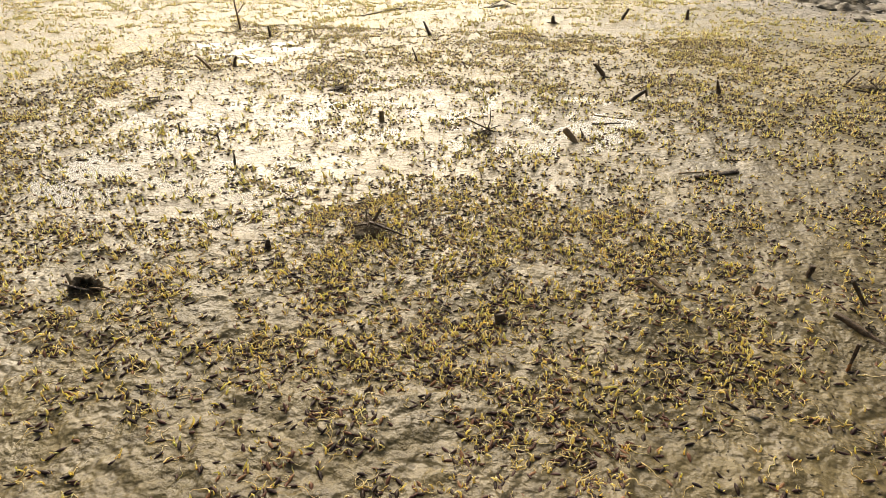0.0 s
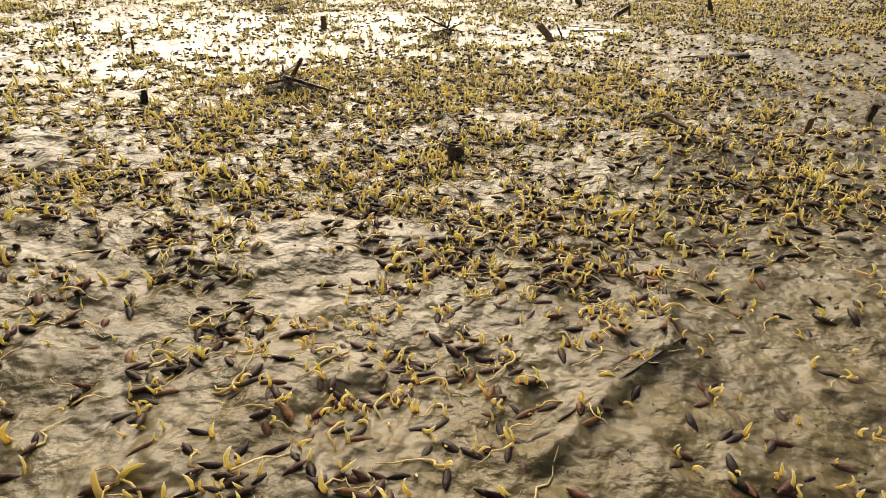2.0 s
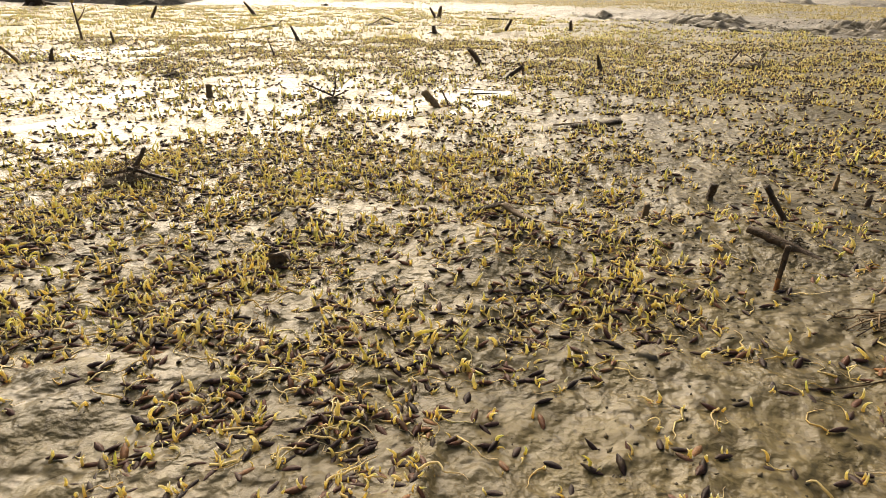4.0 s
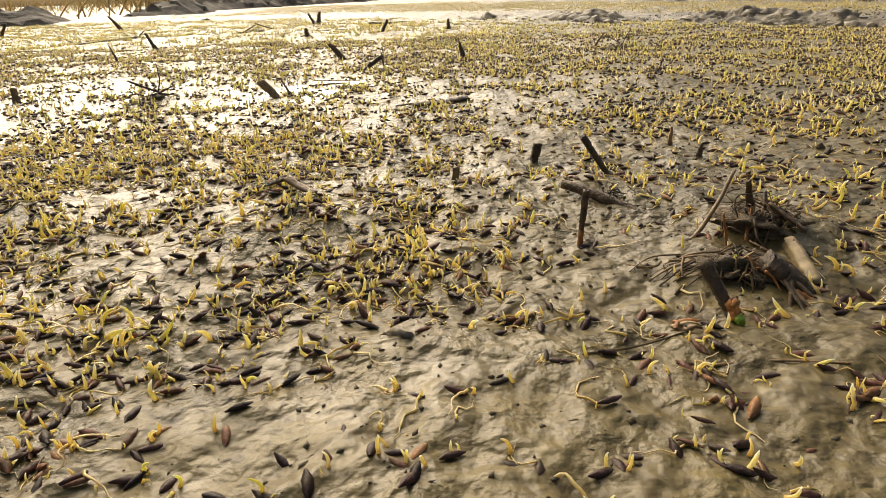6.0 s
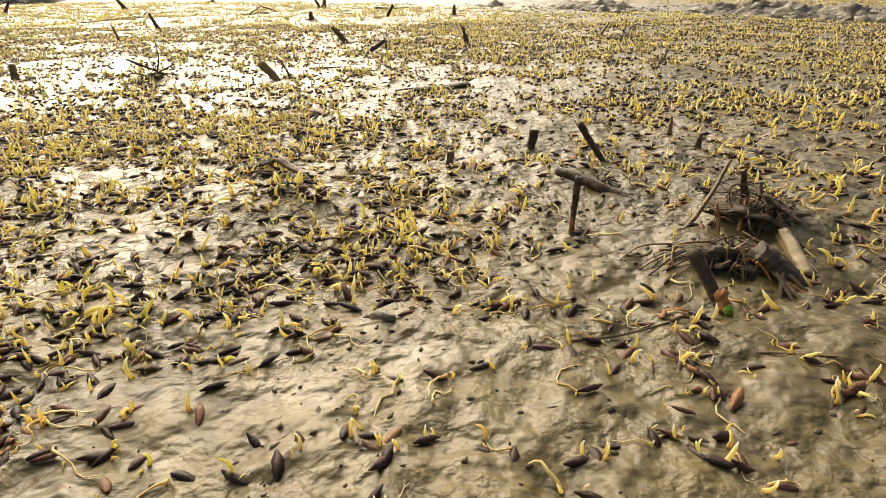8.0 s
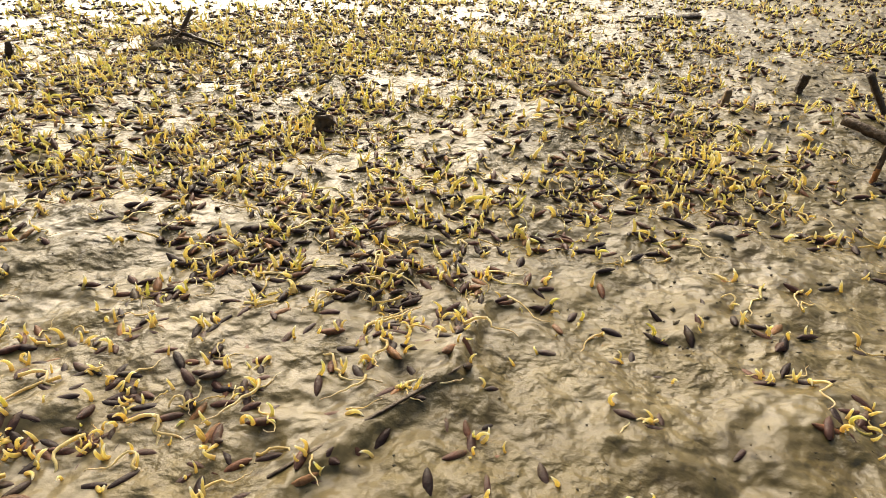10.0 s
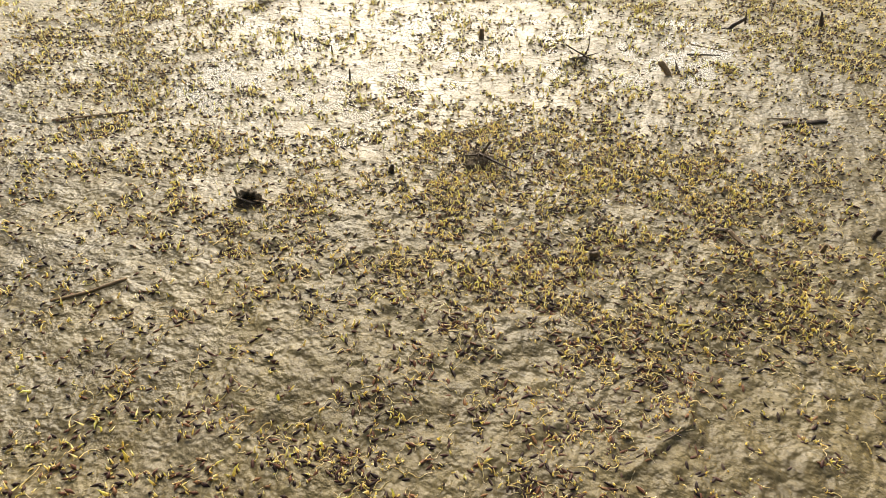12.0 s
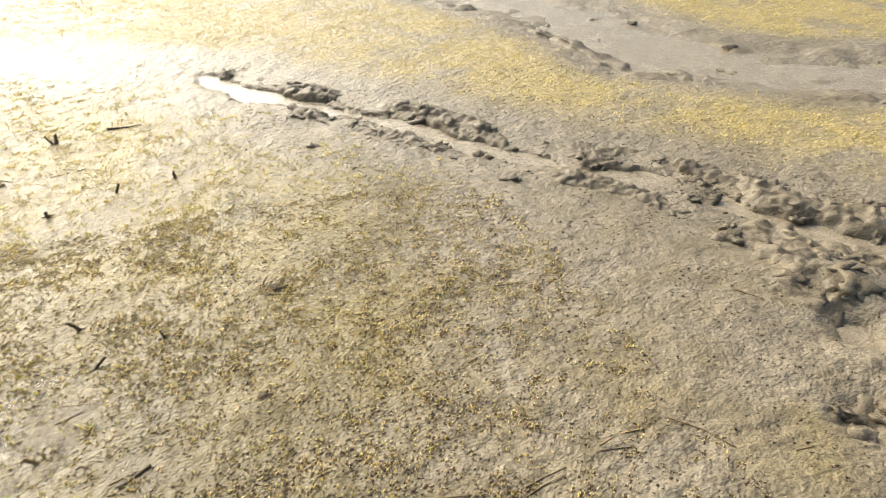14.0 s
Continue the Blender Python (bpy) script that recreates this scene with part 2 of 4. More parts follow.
FURROW = [(4.0, 0.5), (2.8, 0.85), (2.4, 1.05), (2.2, 1.31), (2.06, 1.63), (1.84, 1.87), (1.58, 2.12), (1.35, 2.49),
          (1.13, 2.78), (0.73, 3.26), (0.36, 3.78), (-0.6, 4.5), (-1.6, 4.7), (-3.2, 4.4), (-6.0, 4.6)]
FURROW_FAR = [(7.0, 0.6), (4.6, 2.0), (3.6, 2.5), (3.05, 3.1), (3.0, 4.2), (2.2, 6.5), (0.8, 9.0), (-0.5, 13.0)]
BUND_NEAR = [(-9.0, 5.6), (-4.0, 5.2), (-3.0, 5.05), (-2.55, 4.95), (-2.2, 5.0)]
BUND_FAR = [(-2.1, 5.9), (-2.5, 8.4), (-2.1, 9.9), (-1.6, 11.6), (-1.0, 15.0), (3.0, 24.0), (12.0, 26.0)]
SCARP = [(0.052, 0.215), (0.068, 0.241), (0.076, 0.252), (0.086, 0.268), (0.088, 0.285), (0.09, 0.305)]
HUMPS = [(-0.205, 0.61, 0.05, 0.003), (-0.42, 0.40, 0.04, 0.003), (0.29, 0.54, 0.025, 0.002), (0.338, 0.455, 0.026, 0.007),
         (0.30, 0.425, 0.025, 0.003), (-0.145, 1.0, 0.035, 0.006), (-0.51, 1.24, 0.05, 0.003), (-0.83, 1.05, 0.06, 0.003),
         (0.06, 0.262, 0.035, 0.002), (0.16, 0.72, 0.07, 0.006), (0.47, 1.0, 0.06, 0.012), (0.1, 0.5, 0.05, 0.006),
         (-0.24, 2.9, 0.1, 0.008), (1.97, 0.75, 0.07, -0.06), (1.74, 0.5, 0.07, -0.045), (2.1, 0.95, 0.12, 0.03), (1.9, 0.62, 0.08, 0.02), (0.0, 0.30, 0.03, 0.002), (-0.02, 0.22, 0.04, 0.003)]


def wetness(x, y):
    """Where the shallow pool lies on the bed: one, fading to nought at its shore."""
    wob = 0.12 * rolling(x, y, 0.25, 31) + 0.05 * rolling(x, y, 0.08, 32)
    a = 1 - smooth(np.hypot((x + 0.42) / 0.62, (y - 1.12 - 0.12 * x) / 0.33) + wob * 1.6, 0.75, 1.15)
    b = 1 - smooth(np.hypot((x + 0.5) / 0.26, (y - 0.71) / 0.14) + wob, 0.7, 1.2)
    c = 1 - smooth(np.hypot((x + 0.9) / 0.3, (y - 1.6) / 0.18) + wob * 1.6, 0.7, 1.2)
    return np.maximum(np.maximum(a, b), c)


def film_of_water(x, y):
    """How much of a film of water lies on the mud, from nought to one."""
    broad = np.exp(-((x + 0.55) / 0.65) ** 2 - ((y - 0.85 - 0.2 * x) / 0.5) ** 2)
    d, _ = along_line(x, y, FURROW)
    seep = 0.15 * np.exp(-(d / 0.4) ** 2)
    near = 0.45 * np.exp(-((x + 0.08) / 0.22) ** 2 - ((y - 0.38) / 0.22) ** 2)
    left = 0.8 * smooth(-x, 0.05, 0.45) * (1 - smooth(y, 0.6, 1.1))
    broad = np.maximum(np.maximum(broad, near), left)
    patchy = 0.75 + 0.45 * rolling(x, y, 0.09, 33) + 0.3 * rolling(x, y, 0.03, 34)
    return np.clip((np.maximum(broad, seep) + 0.08) * patchy, 0, 1)


def silted(x, y):
    """Where pale silt has settled on the mud off the sown bed, from nought to one."""
    d, side = along_line(x, y, FURROW)
    off = np.maximum(1 - smooth(d, 0.25, 0.75), 1.0 * (side < 0))
    off = np.maximum(off, smooth(x - 0.25 * y, 0.12, 1.0))
    return np.clip(off + 0.35 * rolling(x, y, 0.25, 71) + 0.25 * rolling(x, y, 0.07, 72) - 0.1, 0, 1)


def height(x, y):
    x, y = np.asarray(x, float), np.asarray(y, float)
    away = np.hypot(x, y - 0.4)
    wet = wetness(x, y)
    z = (0.0045 * rolling(x, y, 0.33, 1) + 0.003 * rolling(x, y, 0.12, 2)) * (1 - 0.85 * wet)
    rough = 1 + 1.1 * smooth(np.maximum(x - 0.4, y - 1.6), 0.1, 0.9)
    z += 0.004 * (rough - 1) * rolling(x, y, 0.12, 20) * (1 - wet)
    z += rough * (0.0021 * rolling(x, y, 0.045, 3) + 0.0009 * rolling(x, y, 0.02, 4)) * (1 - smooth(away, 3, 7))
    z += (1 - 0.7 * wet) * (0.0022 * knobs(x, y, 0.021, 81) * (1 - smooth(away, 1.6, 3)) + 0.0015 * knobs(x, y, 0.0095, 82) * (1 - smooth(away, 0.6, 1.3)) + 0.0007 * knobs(x, y, 0.0056, 83) * (1 - smooth(away, 0.25, 0.6)))
    z = z + wet * (0.0012 * rolling(x, y, 0.025, 15) - 0.0042)
    low = -0.002 - 0.004 * wet
    z = np.where(z < low, low + 0.0016 * np.tanh((z - low) / 0.0016), z)
    for hx, hy, r, h in HUMPS:
        q = ((x - hx) ** 2 + (y - hy) ** 2) / (r * r)
        z = z + h * np.exp(-q) * (1 + 0.35 * rolling(x, y, 0.018, 6))
    d, side = along_line(x, y, SCARP)
    z = z + 0.0034 * np.exp(-(d / 0.009) ** 2) * smooth(side * d, -0.002, 0.002)
    # furrows: a wet hollow with ragged banks
    d, side = along_line(x, y, FURROW)
    d = d + 0.05 * rolling(x, y, 0.22, 7) + 0.02 * rolling(x, y, 0.07, 8)
    z = z - 0.02 * (1 - smooth(d, 0.1, 0.5)) - 0.075 * (1 - smooth(d, 0.03, 0.08)) * smooth(rolling(x, y, 0.2, 16), -0.9, -0.2) * smooth(x, 0.25, 0.6)
    rag = np.maximum(rolling(x, y, 0.12, 9) + 0.7 * rolling(x, y, 0.06, 10), 0)
    z = z + 0.012 * rag * np.exp(-((d - 0.15) / 0.07) ** 2) * np.where(side < 0, 1.0, 0.45)
    d, side = along_line(x, y, FURROW_FAR)
    d = d + 0.12 * rolling(x, y, 0.5, 11) + 0.07 * rolling(x, y, 0.14, 28)
    z = z - 0.048 * (1 - smooth(d, 0.1, 0.7)) + 0.025 * np.maximum(rolling(x, y, 0.16, 12), 0) * np.exp(-((d - 0.35) / 0.3) ** 2)
    return z


def knobs(x, y, size, seed):
    """Rounded lumps with creases between them, turned and pushed about so that no grid shows."""
    a = seed * 1.7
    u, v = x * math.cos(a) - y * math.sin(a), x * math.sin(a) + y * math.cos(a)
    u, v = u + 0.45 * size * rolling(v, u, size * 1.6, seed + 1), v + 0.45 * size * rolling(u, v, size * 1.6, seed + 2)
    return 0.85 * rolling(u, v, size, seed + 3) + 0.25 * (0.45 - np.abs(rolling(u, v, size * 1.3, seed + 4)))


def next_beds(x, y):
    a, side = along_line(x, y, FURROW)
    b, _ = along_line(x, y, FURROW_FAR)
    c, _ = along_line(x, y, BUND_FAR)
    return (side < 0) * smooth(a, 0.3, 0.7) * smooth(b, 0.5, 0.9) * smooth(c, 0.5, 1.2) * np.clip(1.45 + 0.9 * rolling(x, y, 0.4, 24) + 0.7 * rolling(x, y, 0.12, 25), 0.04, 1.6)


def carpeted(x, y):
    """How far the smallest shoots, too fine to tell apart, tint the far beds."""
    d, side = along_line(x, y, FURROW)
    own = (side > 0) * smooth(d, 0.3, 0.8) * smooth(np.hypot(x, y), 0.7, 1.9) * np.clip(0.65 + 0.45 * rolling(x, y, 0.25, 91) + 0.2 * rolling(x, y, 0.08, 92), 0, 1)
    return np.clip(0.6 * next_beds(x, y) + 0.5 * own * (1 - 0.8 * wetness(x, y)) * (1 - silted(x, y)), 0, 1)


def h_at(x, y):
    return float(height(np.array([x]), np.array([y]))[0])


def mesh_of(name, verts, faces, along=None, smooth_shade=True):
    """A mesh from arrays: faces is one array of rows of three or four corners."""
    me = bpy.data.meshes.new(name)
    n = faces.shape[1]
    me.vertices.add(len(verts))
    me.vertices.foreach_set("co", np.ascontiguousarray(verts, dtype=np.float32).ravel())
    me.loops.add(faces.size)
    me.loops.foreach_set("vertex_index", np.ascontiguousarray(faces, dtype=np.int32).ravel())
    me.polygons.add(len(faces))
    me.polygons.foreach_set("loop_start", np.arange(0, faces.size, n, dtype=np.int32))
    me.polygons.foreach_set("use_smooth", np.full(len(faces), smooth_shade))
    if along is not None:
        at = me.attributes.new("along", "FLOAT", "POINT")
        at.data.foreach_set("value", np.ascontiguousarray(along, dtype=np.float32))
    me.update(calc_edges=True)
    me.validate()
    return me


def graded(start, stop, step, grow, most):
    out, s = [start], step
    way = 1 if stop > start else -1
    while (stop - out[-1]) * way > 0:
        out.append(out[-1] + way * s)
        s = min(s * grow, most if abs(out[-1]) < 5.5 else 1e9)
    return out[1:]


xs = np.array(graded(-0.3, -70, 0.0021, 1.06, 0.07)[::-1] + list(np.arange(-0.3, 0.38, 0.0021)) + graded(0.38, 70, 0.0021, 1.06, 0.03))
ys = np.array(graded(0.2, -4, 0.002, 1.08, 9)[::-1] + list(np.arange(0.2, 0.47, 0.002)) + graded(0.47, 90, 0.002, 1.044, 0.036))
gx, gy = np.meshgrid(xs, ys)
corners = np.arange(len(xs) * len(ys)).reshape(len(ys), len(xs))
quads = np.stack([corners[:-1, :-1], corners[:-1, 1:], corners[1:, 1:], corners[1:, :-1]], -1).reshape(-1, 4)
ground = new("ground", mesh_of("ground", np.stack([gx.ravel(), gy.ravel(), height(gx, gy).ravel()], 1), quads))
ground.data.materials.append(MUD)
ground.data.attributes.new("wet", "FLOAT", "POINT").data.foreach_set("value", film_of_water(gx, gy).ravel().astype(np.float32))
ground.data.attributes.new("silt", "FLOAT", "POINT").data.foreach_set("value", silted(gx, gy).ravel().astype(np.float32))
ground.data.attributes.new("carpet", "FLOAT", "POINT").data.foreach_set("value", carpeted(gx, gy).ravel().astype(np.float32))
tagged(ground, "wet brown paddy mud with furrows and low bunds", "ground", kind="structure")


def bund(line, tall, wide, step, label, grain=1.0, mat=None, name="bund"):
    """A low rough bank of dug mud along a line."""
    pts = np.array(line, float)
    far = np.r_[0, np.cumsum(np.hypot(*np.diff(pts, axis=0).T))]
    at = np.arange(0, far[-1], step)
    cx, cy = np.interp(at, far, pts[:, 0]), np.interp(at, far, pts[:, 1])
    tx, ty = np.gradient(cx), np.gradient(cy)
    ln = np.hypot(tx, ty)
    u = np.linspace(-1, 1, 17 if grain == 1 else 27)
    x = cx[:, None] - (ty / ln)[:, None] * u * wide
    y = cy[:, None] + (tx / ln)[:, None] * u * wide
    rise = tall * (1 - np.abs(u) ** 2.5)[None] * (1 + 0.5 * rolling(x, y, 0.45 * grain, 13) + 0.4 * rolling(x, y, 0.16 * grain, 14) + 0.25 * rolling(x, y, 0.07 * grain, 18))
    if grain < 1:
        rise = rise * smooth(rolling(x, y, 0.3, 61) + 0.5 * rolling(x, y, 0.1, 62), -0.3, 0.4) + 0.007 * rolling(x, y, 0.024, 63) + 0.005 * rolling(x, y, 0.011, 64)
    ends = smooth(np.minimum(at, far[-1] - at), 0, 0.5 * grain)[:, None]
    z = height(x, y) - 0.03 * grain + np.maximum(rise, 0) * ends
    x = x + 0.05 * grain * rolling(y, z * 3 + x, 0.12 * grain, 19)
    idx = np.arange(x.size).reshape(x.shape)
    faces = np.stack([idx[:-1, :-1], idx[:-1, 1:], idx[1:, 1:], idx[1:, :-1]], -1).reshape(-1, 4)
    ob = new(name, mesh_of(name, np.stack([x.ravel(), y.ravel(), z.ravel()], 1), faces, smooth_shade=grain < 1))
    ob.data.materials.append(mat or SHADEMUD)
    return tagged(ob, label, "mud bank", kind="structure")


bund(BUND_NEAR, 0.105, 0.34, 0.045, "low bank of dug mud, shade in its colour")
bund(BUND_FAR, 0.14, 0.38, 0.06, "long low bank of dug mud, shade in its colour")


def beside(line, off):
    """A polyline moved sideways: to the left of its way."""
    pts = np.array(line, float)
    way = np.gradient(pts, axis=0)
    way /= np.linalg.norm(way, axis=1)[:, None]
    return pts + off * np.stack([-way[:, 1], way[:, 0]], 1)


bund(beside(FURROW[1:11], -0.13), 0.03, 0.12, 0.008, "ragged bank of dug mud along the furrow", 0.3, CLOD, "furrow_bank")
bund(beside(FURROW[1:11], 0.11), 0.02, 0.085, 0.008, "low broken bank of mud along the furrow", 0.3, CLOD, "furrow_bank")
bund([(2.24, 1.42), (2.14, 1.22), (2.06, 1.06), (1.99, 0.92), (1.9, 0.8)], 0.034, 0.13, 0.008, "crumbled heap of dug mud along the furrow", 0.3, CLOD, "furrow_bank")
bund(beside(FURROW_FAR[1:6], 0.45), 0.03, 0.16, 0.03, "low ragged bank of the far furrow", 0.6, CLOD, "furrow_bank")


def water_sheet(x0, x1, y0, y1, z, label, mat=None):
    me = mesh_of("water", np.array([(x0, y0, z), (x1, y0, z), (x1, y1, z), (x0, y1, z)]), np.array([[0, 1, 2, 3]]))
    ob = new("water", me)
    me.materials.append(mat or WATER)
    return tagged(ob, label, "water", kind="structure")


water_sheet(-2.6, 0.5, 0.25, 2.3, -0.0048, "shallow clear water lying over the mud bed")
water_sheet(-9, 8, 2.3, 20, -0.034, "muddy water standing in the furrows", TURBID)
water_sheet(1.15, 8, -1, 2.3, -0.034, "muddy water standing in the furrows", TURBID)

# ---- germinating seeds: templates ----


def tube(points, radii, sides):
    """Rings of a tapering tube along a line, as vertices, quads and the way along it."""
    pts, k = np.asarray(points, float), len(points)
    tang = np.gradient(pts, axis=0)
    tang /= np.linalg.norm(tang, axis=1)[:, None]
    ref = np.array([1.0, 0, 0]) if abs(tang[0, 2]) > 0.8 else np.array([0, 0, 1.0])
    u = np.zeros_like(tang)
    u[0] = np.cross(tang[0], ref)
    for i in range(k):
        if i:
            u[i] = u[i - 1] - tang[i] * (u[i - 1] @ tang[i])
        u[i] /= max(np.linalg.norm(u[i]), 1e-9)
    v = np.cross(u, tang)
    ang = np.arange(sides) * 2 * np.pi / sides
    verts = pts[:, None] + np.asarray(radii)[:, None, None] * (np.cos(ang)[None, :, None] * u[:, None] + np.sin(ang)[None, :, None] * v[:, None])
    idx = np.arange(k * sides).reshape(k, sides)
    nxt = np.roll(idx, -1, axis=1)
    faces = np.stack([idx[:-1], nxt[:-1], nxt[1:], idx[1:]], -1).reshape(-1, 4)
    return verts.reshape(-1, 3), faces, np.repeat(np.linspace(0, 1, k), sides)


rng = np.random.default_rng(5)


def hull_form(rings, sides):
    """A rice grain in its hull, one unit long, keeled and pointed."""
    t = np.linspace(0, 1, rings)
    r = 0.165 * np.sin(np.pi * np.clip(t, 0.012, 0.988)) ** 0.45 * (1 + 0.18 * (0.5 - t))
    line = np.stack([t - 0.5, 0.03 * np.sin(np.pi * t), 0 * t], 1)
    verts, faces, along = tube(line, r, sides)
    if sides > 7:
        v = verts.reshape(rings, sides, 3)
        groove = 1 + 0.07 * np.cos(np.arange(sides) * np.pi)[None, :, None]
        v = line[:, None] + (v - line[:, None]) * groove
        verts = v.reshape(-1, 3)
    verts[:, 2] *= 0.8
    return verts, faces, along


def shoot_form(bend, lean, rings, sides, fat=0.108):
    """A shoot, one unit long: a swollen foot, then a peg that narrows to a blunt tip, bending as it climbs."""
    s = 1 - (1 - np.linspace(0, 1, rings)) ** 1.4
    turn = lean + bend * s
    step = np.stack([np.sin(turn), 0.35 * np.sin(2.3 * turn + lean), np.cos(turn)], 1) * np.diff(s, prepend=0)[:, None]
    line = np.cumsum(step, 0)
    line[:, 2] -= 0.1
    r = fat * (1.1 - 0.55 * s) * np.sqrt(np.clip(1.03 - s ** 7, 0.03, 1))
    return tube(line, r, sides)


def root_form(seed, rings, sides, fat=0.022):
    """A wandering root, one unit long, lying flat or rising in a low arch."""
    g = np.random.default_rng(seed)
    s = np.linspace(0, 1, rings)
    turn = np.cumsum(g.normal(0, 2.1 / math.sqrt(rings), rings))
    step = np.stack([np.cos(turn), np.sin(turn), 0 * turn], 1) / (rings - 1)
    line = np.cumsum(step, 0) - step[0]
    line[:, 2] = fat * (0.7 + 0.5 * np.sin(7 * s + seed)) + (0.09 * np.sin(np.pi * np.clip(s * 1.6, 0, 1)) if seed % 3 == 0 else 0)
    return tube(line, fat * (1.2 - 0.85 * s), sides)


SHAPES = ((0.8, -0.3), (1.3, -0.6), (2.0, -0.7), (-1.2, 0.9), (2.9, -0.7), (0.5, -0.15), (1.6, 0.2), (-1.6, 0.8))


def grain_far():
    """A coarse pointed grain for the distance."""
    verts = np.array([(-0.5, 0, 0), (0.5, 0, 0), (0, 0.17, 0), (0, 0, 0.14), (0, -0.17, 0), (0, 0, -0.14)])
    faces = np.array([(0, 3, 2), (0, 4, 3), (0, 5, 4), (0, 2, 5), (1, 2, 3), (1, 3, 4), (1, 4, 5), (1, 5, 2)])
    return verts, faces, np.array([0, 1, 0.5, 0.5, 0.5, 0.5])


def spike_far(lean, fat):
    """A coarse leaning spike for the distance."""
    verts = np.array([(fat, 0, -0.05), (-fat * 0.5, fat * 0.87, -0.05), (-fat * 0.5, -fat * 0.87, -0.05), (lean, 0, 1 - 0.4 * abs(lean))])
    return verts, np.array([(0, 1, 3), (1, 2, 3), (2, 0, 3)]), np.array([0.1, 0.1, 0.1, 0.95])


HULL_FINE, HULL_MID, HULL_FAR = hull_form(4, 4), grain_far(), grain_far()
SHOOT_FINE = [shoot_form(b, l, 5 if abs(b) > 1.4 else 4, 4) for b, l in SHAPES]
SHOOT_MID = [shoot_form(b, l, 3, 3, 0.13) if i in (1, 2, 4, 7) else spike_far(math.sin(l + 0.6 * b), 0.14) for i, (b, l) in enumerate(SHAPES)]
SHOOT_FAR = [spike_far(l, 0.2) for l in (0.1, 0.35, 0.6, 0.85)]
TUFT_FAR = [spike_far(l, 0.4) for l in (0.1, 0.3, 0.6, 0.9)]
ROOT_FINE = [root_form(i, 7, 3) for i in range(8)]
ROOT_MID = [root_form(i, 5, 3, 0.026) for i in range(8)]


def strewn(form, x, y, z, size, yaw, tilt=None, wide=None, on_ground=False):
    """One form set down many times over: arrays of vertices, faces and the way along."""
    verts, faces, along = form
    n = len(x)
    v = verts[None] * np.asarray(size)[:, None, None]
    if wide is not None:
        v = v * np.stack([np.ones(n), wide, wide], 1)[:, None]
    if tilt is not None:
        c, s = np.cos(tilt)[:, None], np.sin(tilt)[:, None]
        v = np.stack([v[..., 0] * c + v[..., 2] * s, v[..., 1], v[..., 2] * c - v[..., 0] * s], -1)
    c, s = np.cos(yaw)[:, None], np.sin(yaw)[:, None]
    px, py = v[..., 0] * c - v[..., 1] * s + x[:, None], v[..., 0] * s + v[..., 1] * c + y[:, None]
    pz = v[..., 2] + (height(px, py) + 0.0002 if on_ground else np.asarray(z)[:, None])
    out = np.stack([px, py, pz], -1).reshape(-1, 3)
    f = (faces[None] + (np.arange(n) * len(verts))[:, None, None]).reshape(-1, faces.shape[1])
    return out, f, np.tile(along, n)


def joined(name, pieces, mat, label, category):
    verts, faces, along, base = [], [], [], 0
    if len({f.shape[1] for _, f, _ in pieces}) > 1:
        pieces = [(v, f if f.shape[1] == 3 else np.concatenate([f[:, :3], f[:, [0, 2, 3]]]), a) for v, f, a in pieces]
    for v, f, a in pieces:
        verts.append(v), faces.append(f + base), along.append(a)
        base += len(v)
    ob = new(name, mesh_of(name, np.concatenate(verts), np.concatenate(faces), np.concatenate(along)))
    ob.data.materials.append(mat)
    return tagged(ob, label, category, kind="stuff")


def bed(x, y):
    """How thickly seed was sown, from nought to about one and a half."""
    d, side = along_line(x, y, FURROW)
    d = d + 0.16 * rolling(x, y, 0.3, 26) + 0.08 * rolling(x, y, 0.1, 27)
    on = smooth(d, 0.15, 0.75) * (side > 0)
    clump = np.exp(0.9 * rolling(x, y, 0.02, 21) + 1.0 * rolling(x, y, 0.07, 22) + 0.6 * rolling(x, y, 0.25, 23))
    on = on * np.clip(clump, 0.1, 2.6)
    for bx, by, rx, ry, less in BARE:
        on = on * (1 - less * np.exp(-((x - bx) / rx) ** 4 - ((y - by) / ry) ** 4))
    on = on * (1 - 0.55 * smooth(-x, 0.12, 0.4) * (1 - smooth(y, 0.22, 0.5)))
    on = on * (1 - 0.58 * wetness(x, y))
    on = on * (1 - 0.75 * smooth(x - 0.25 * y, 0.6, 1.05) * (1 - smooth(y, 0.8, 1.3)))
    return on * (1 + 0.9 * np.exp(-((x + 0.01) / 0.24) ** 2 - ((y - 0.47) / 0.22) ** 2))


BARE = [(0.22, 0.3, 0.13, 0.085, 0.72), (0.3, 0.4, 0.09, 0.07, 0.6), (0.1, 0.265, 0.04, 0.035, 0.6), (0.118, 0.288, 0.025, 0.02, 0.7),
        (0.088, 0.447, 0.022, 0.016, 0.85), (0.127, 0.334, 0.025, 0.018, 0.75), (0.255, 0.44, 0.05, 0.03, 0.7), (-0.27, 0.225, 0.04, 0.04, 0.6), (0.42, 0.56, 0.2, 0.15, 0.68), (0.27, 0.48, 0.08, 0.07, 0.6), (-0.12, 0.19, 0.14, 0.06, 0.55)]


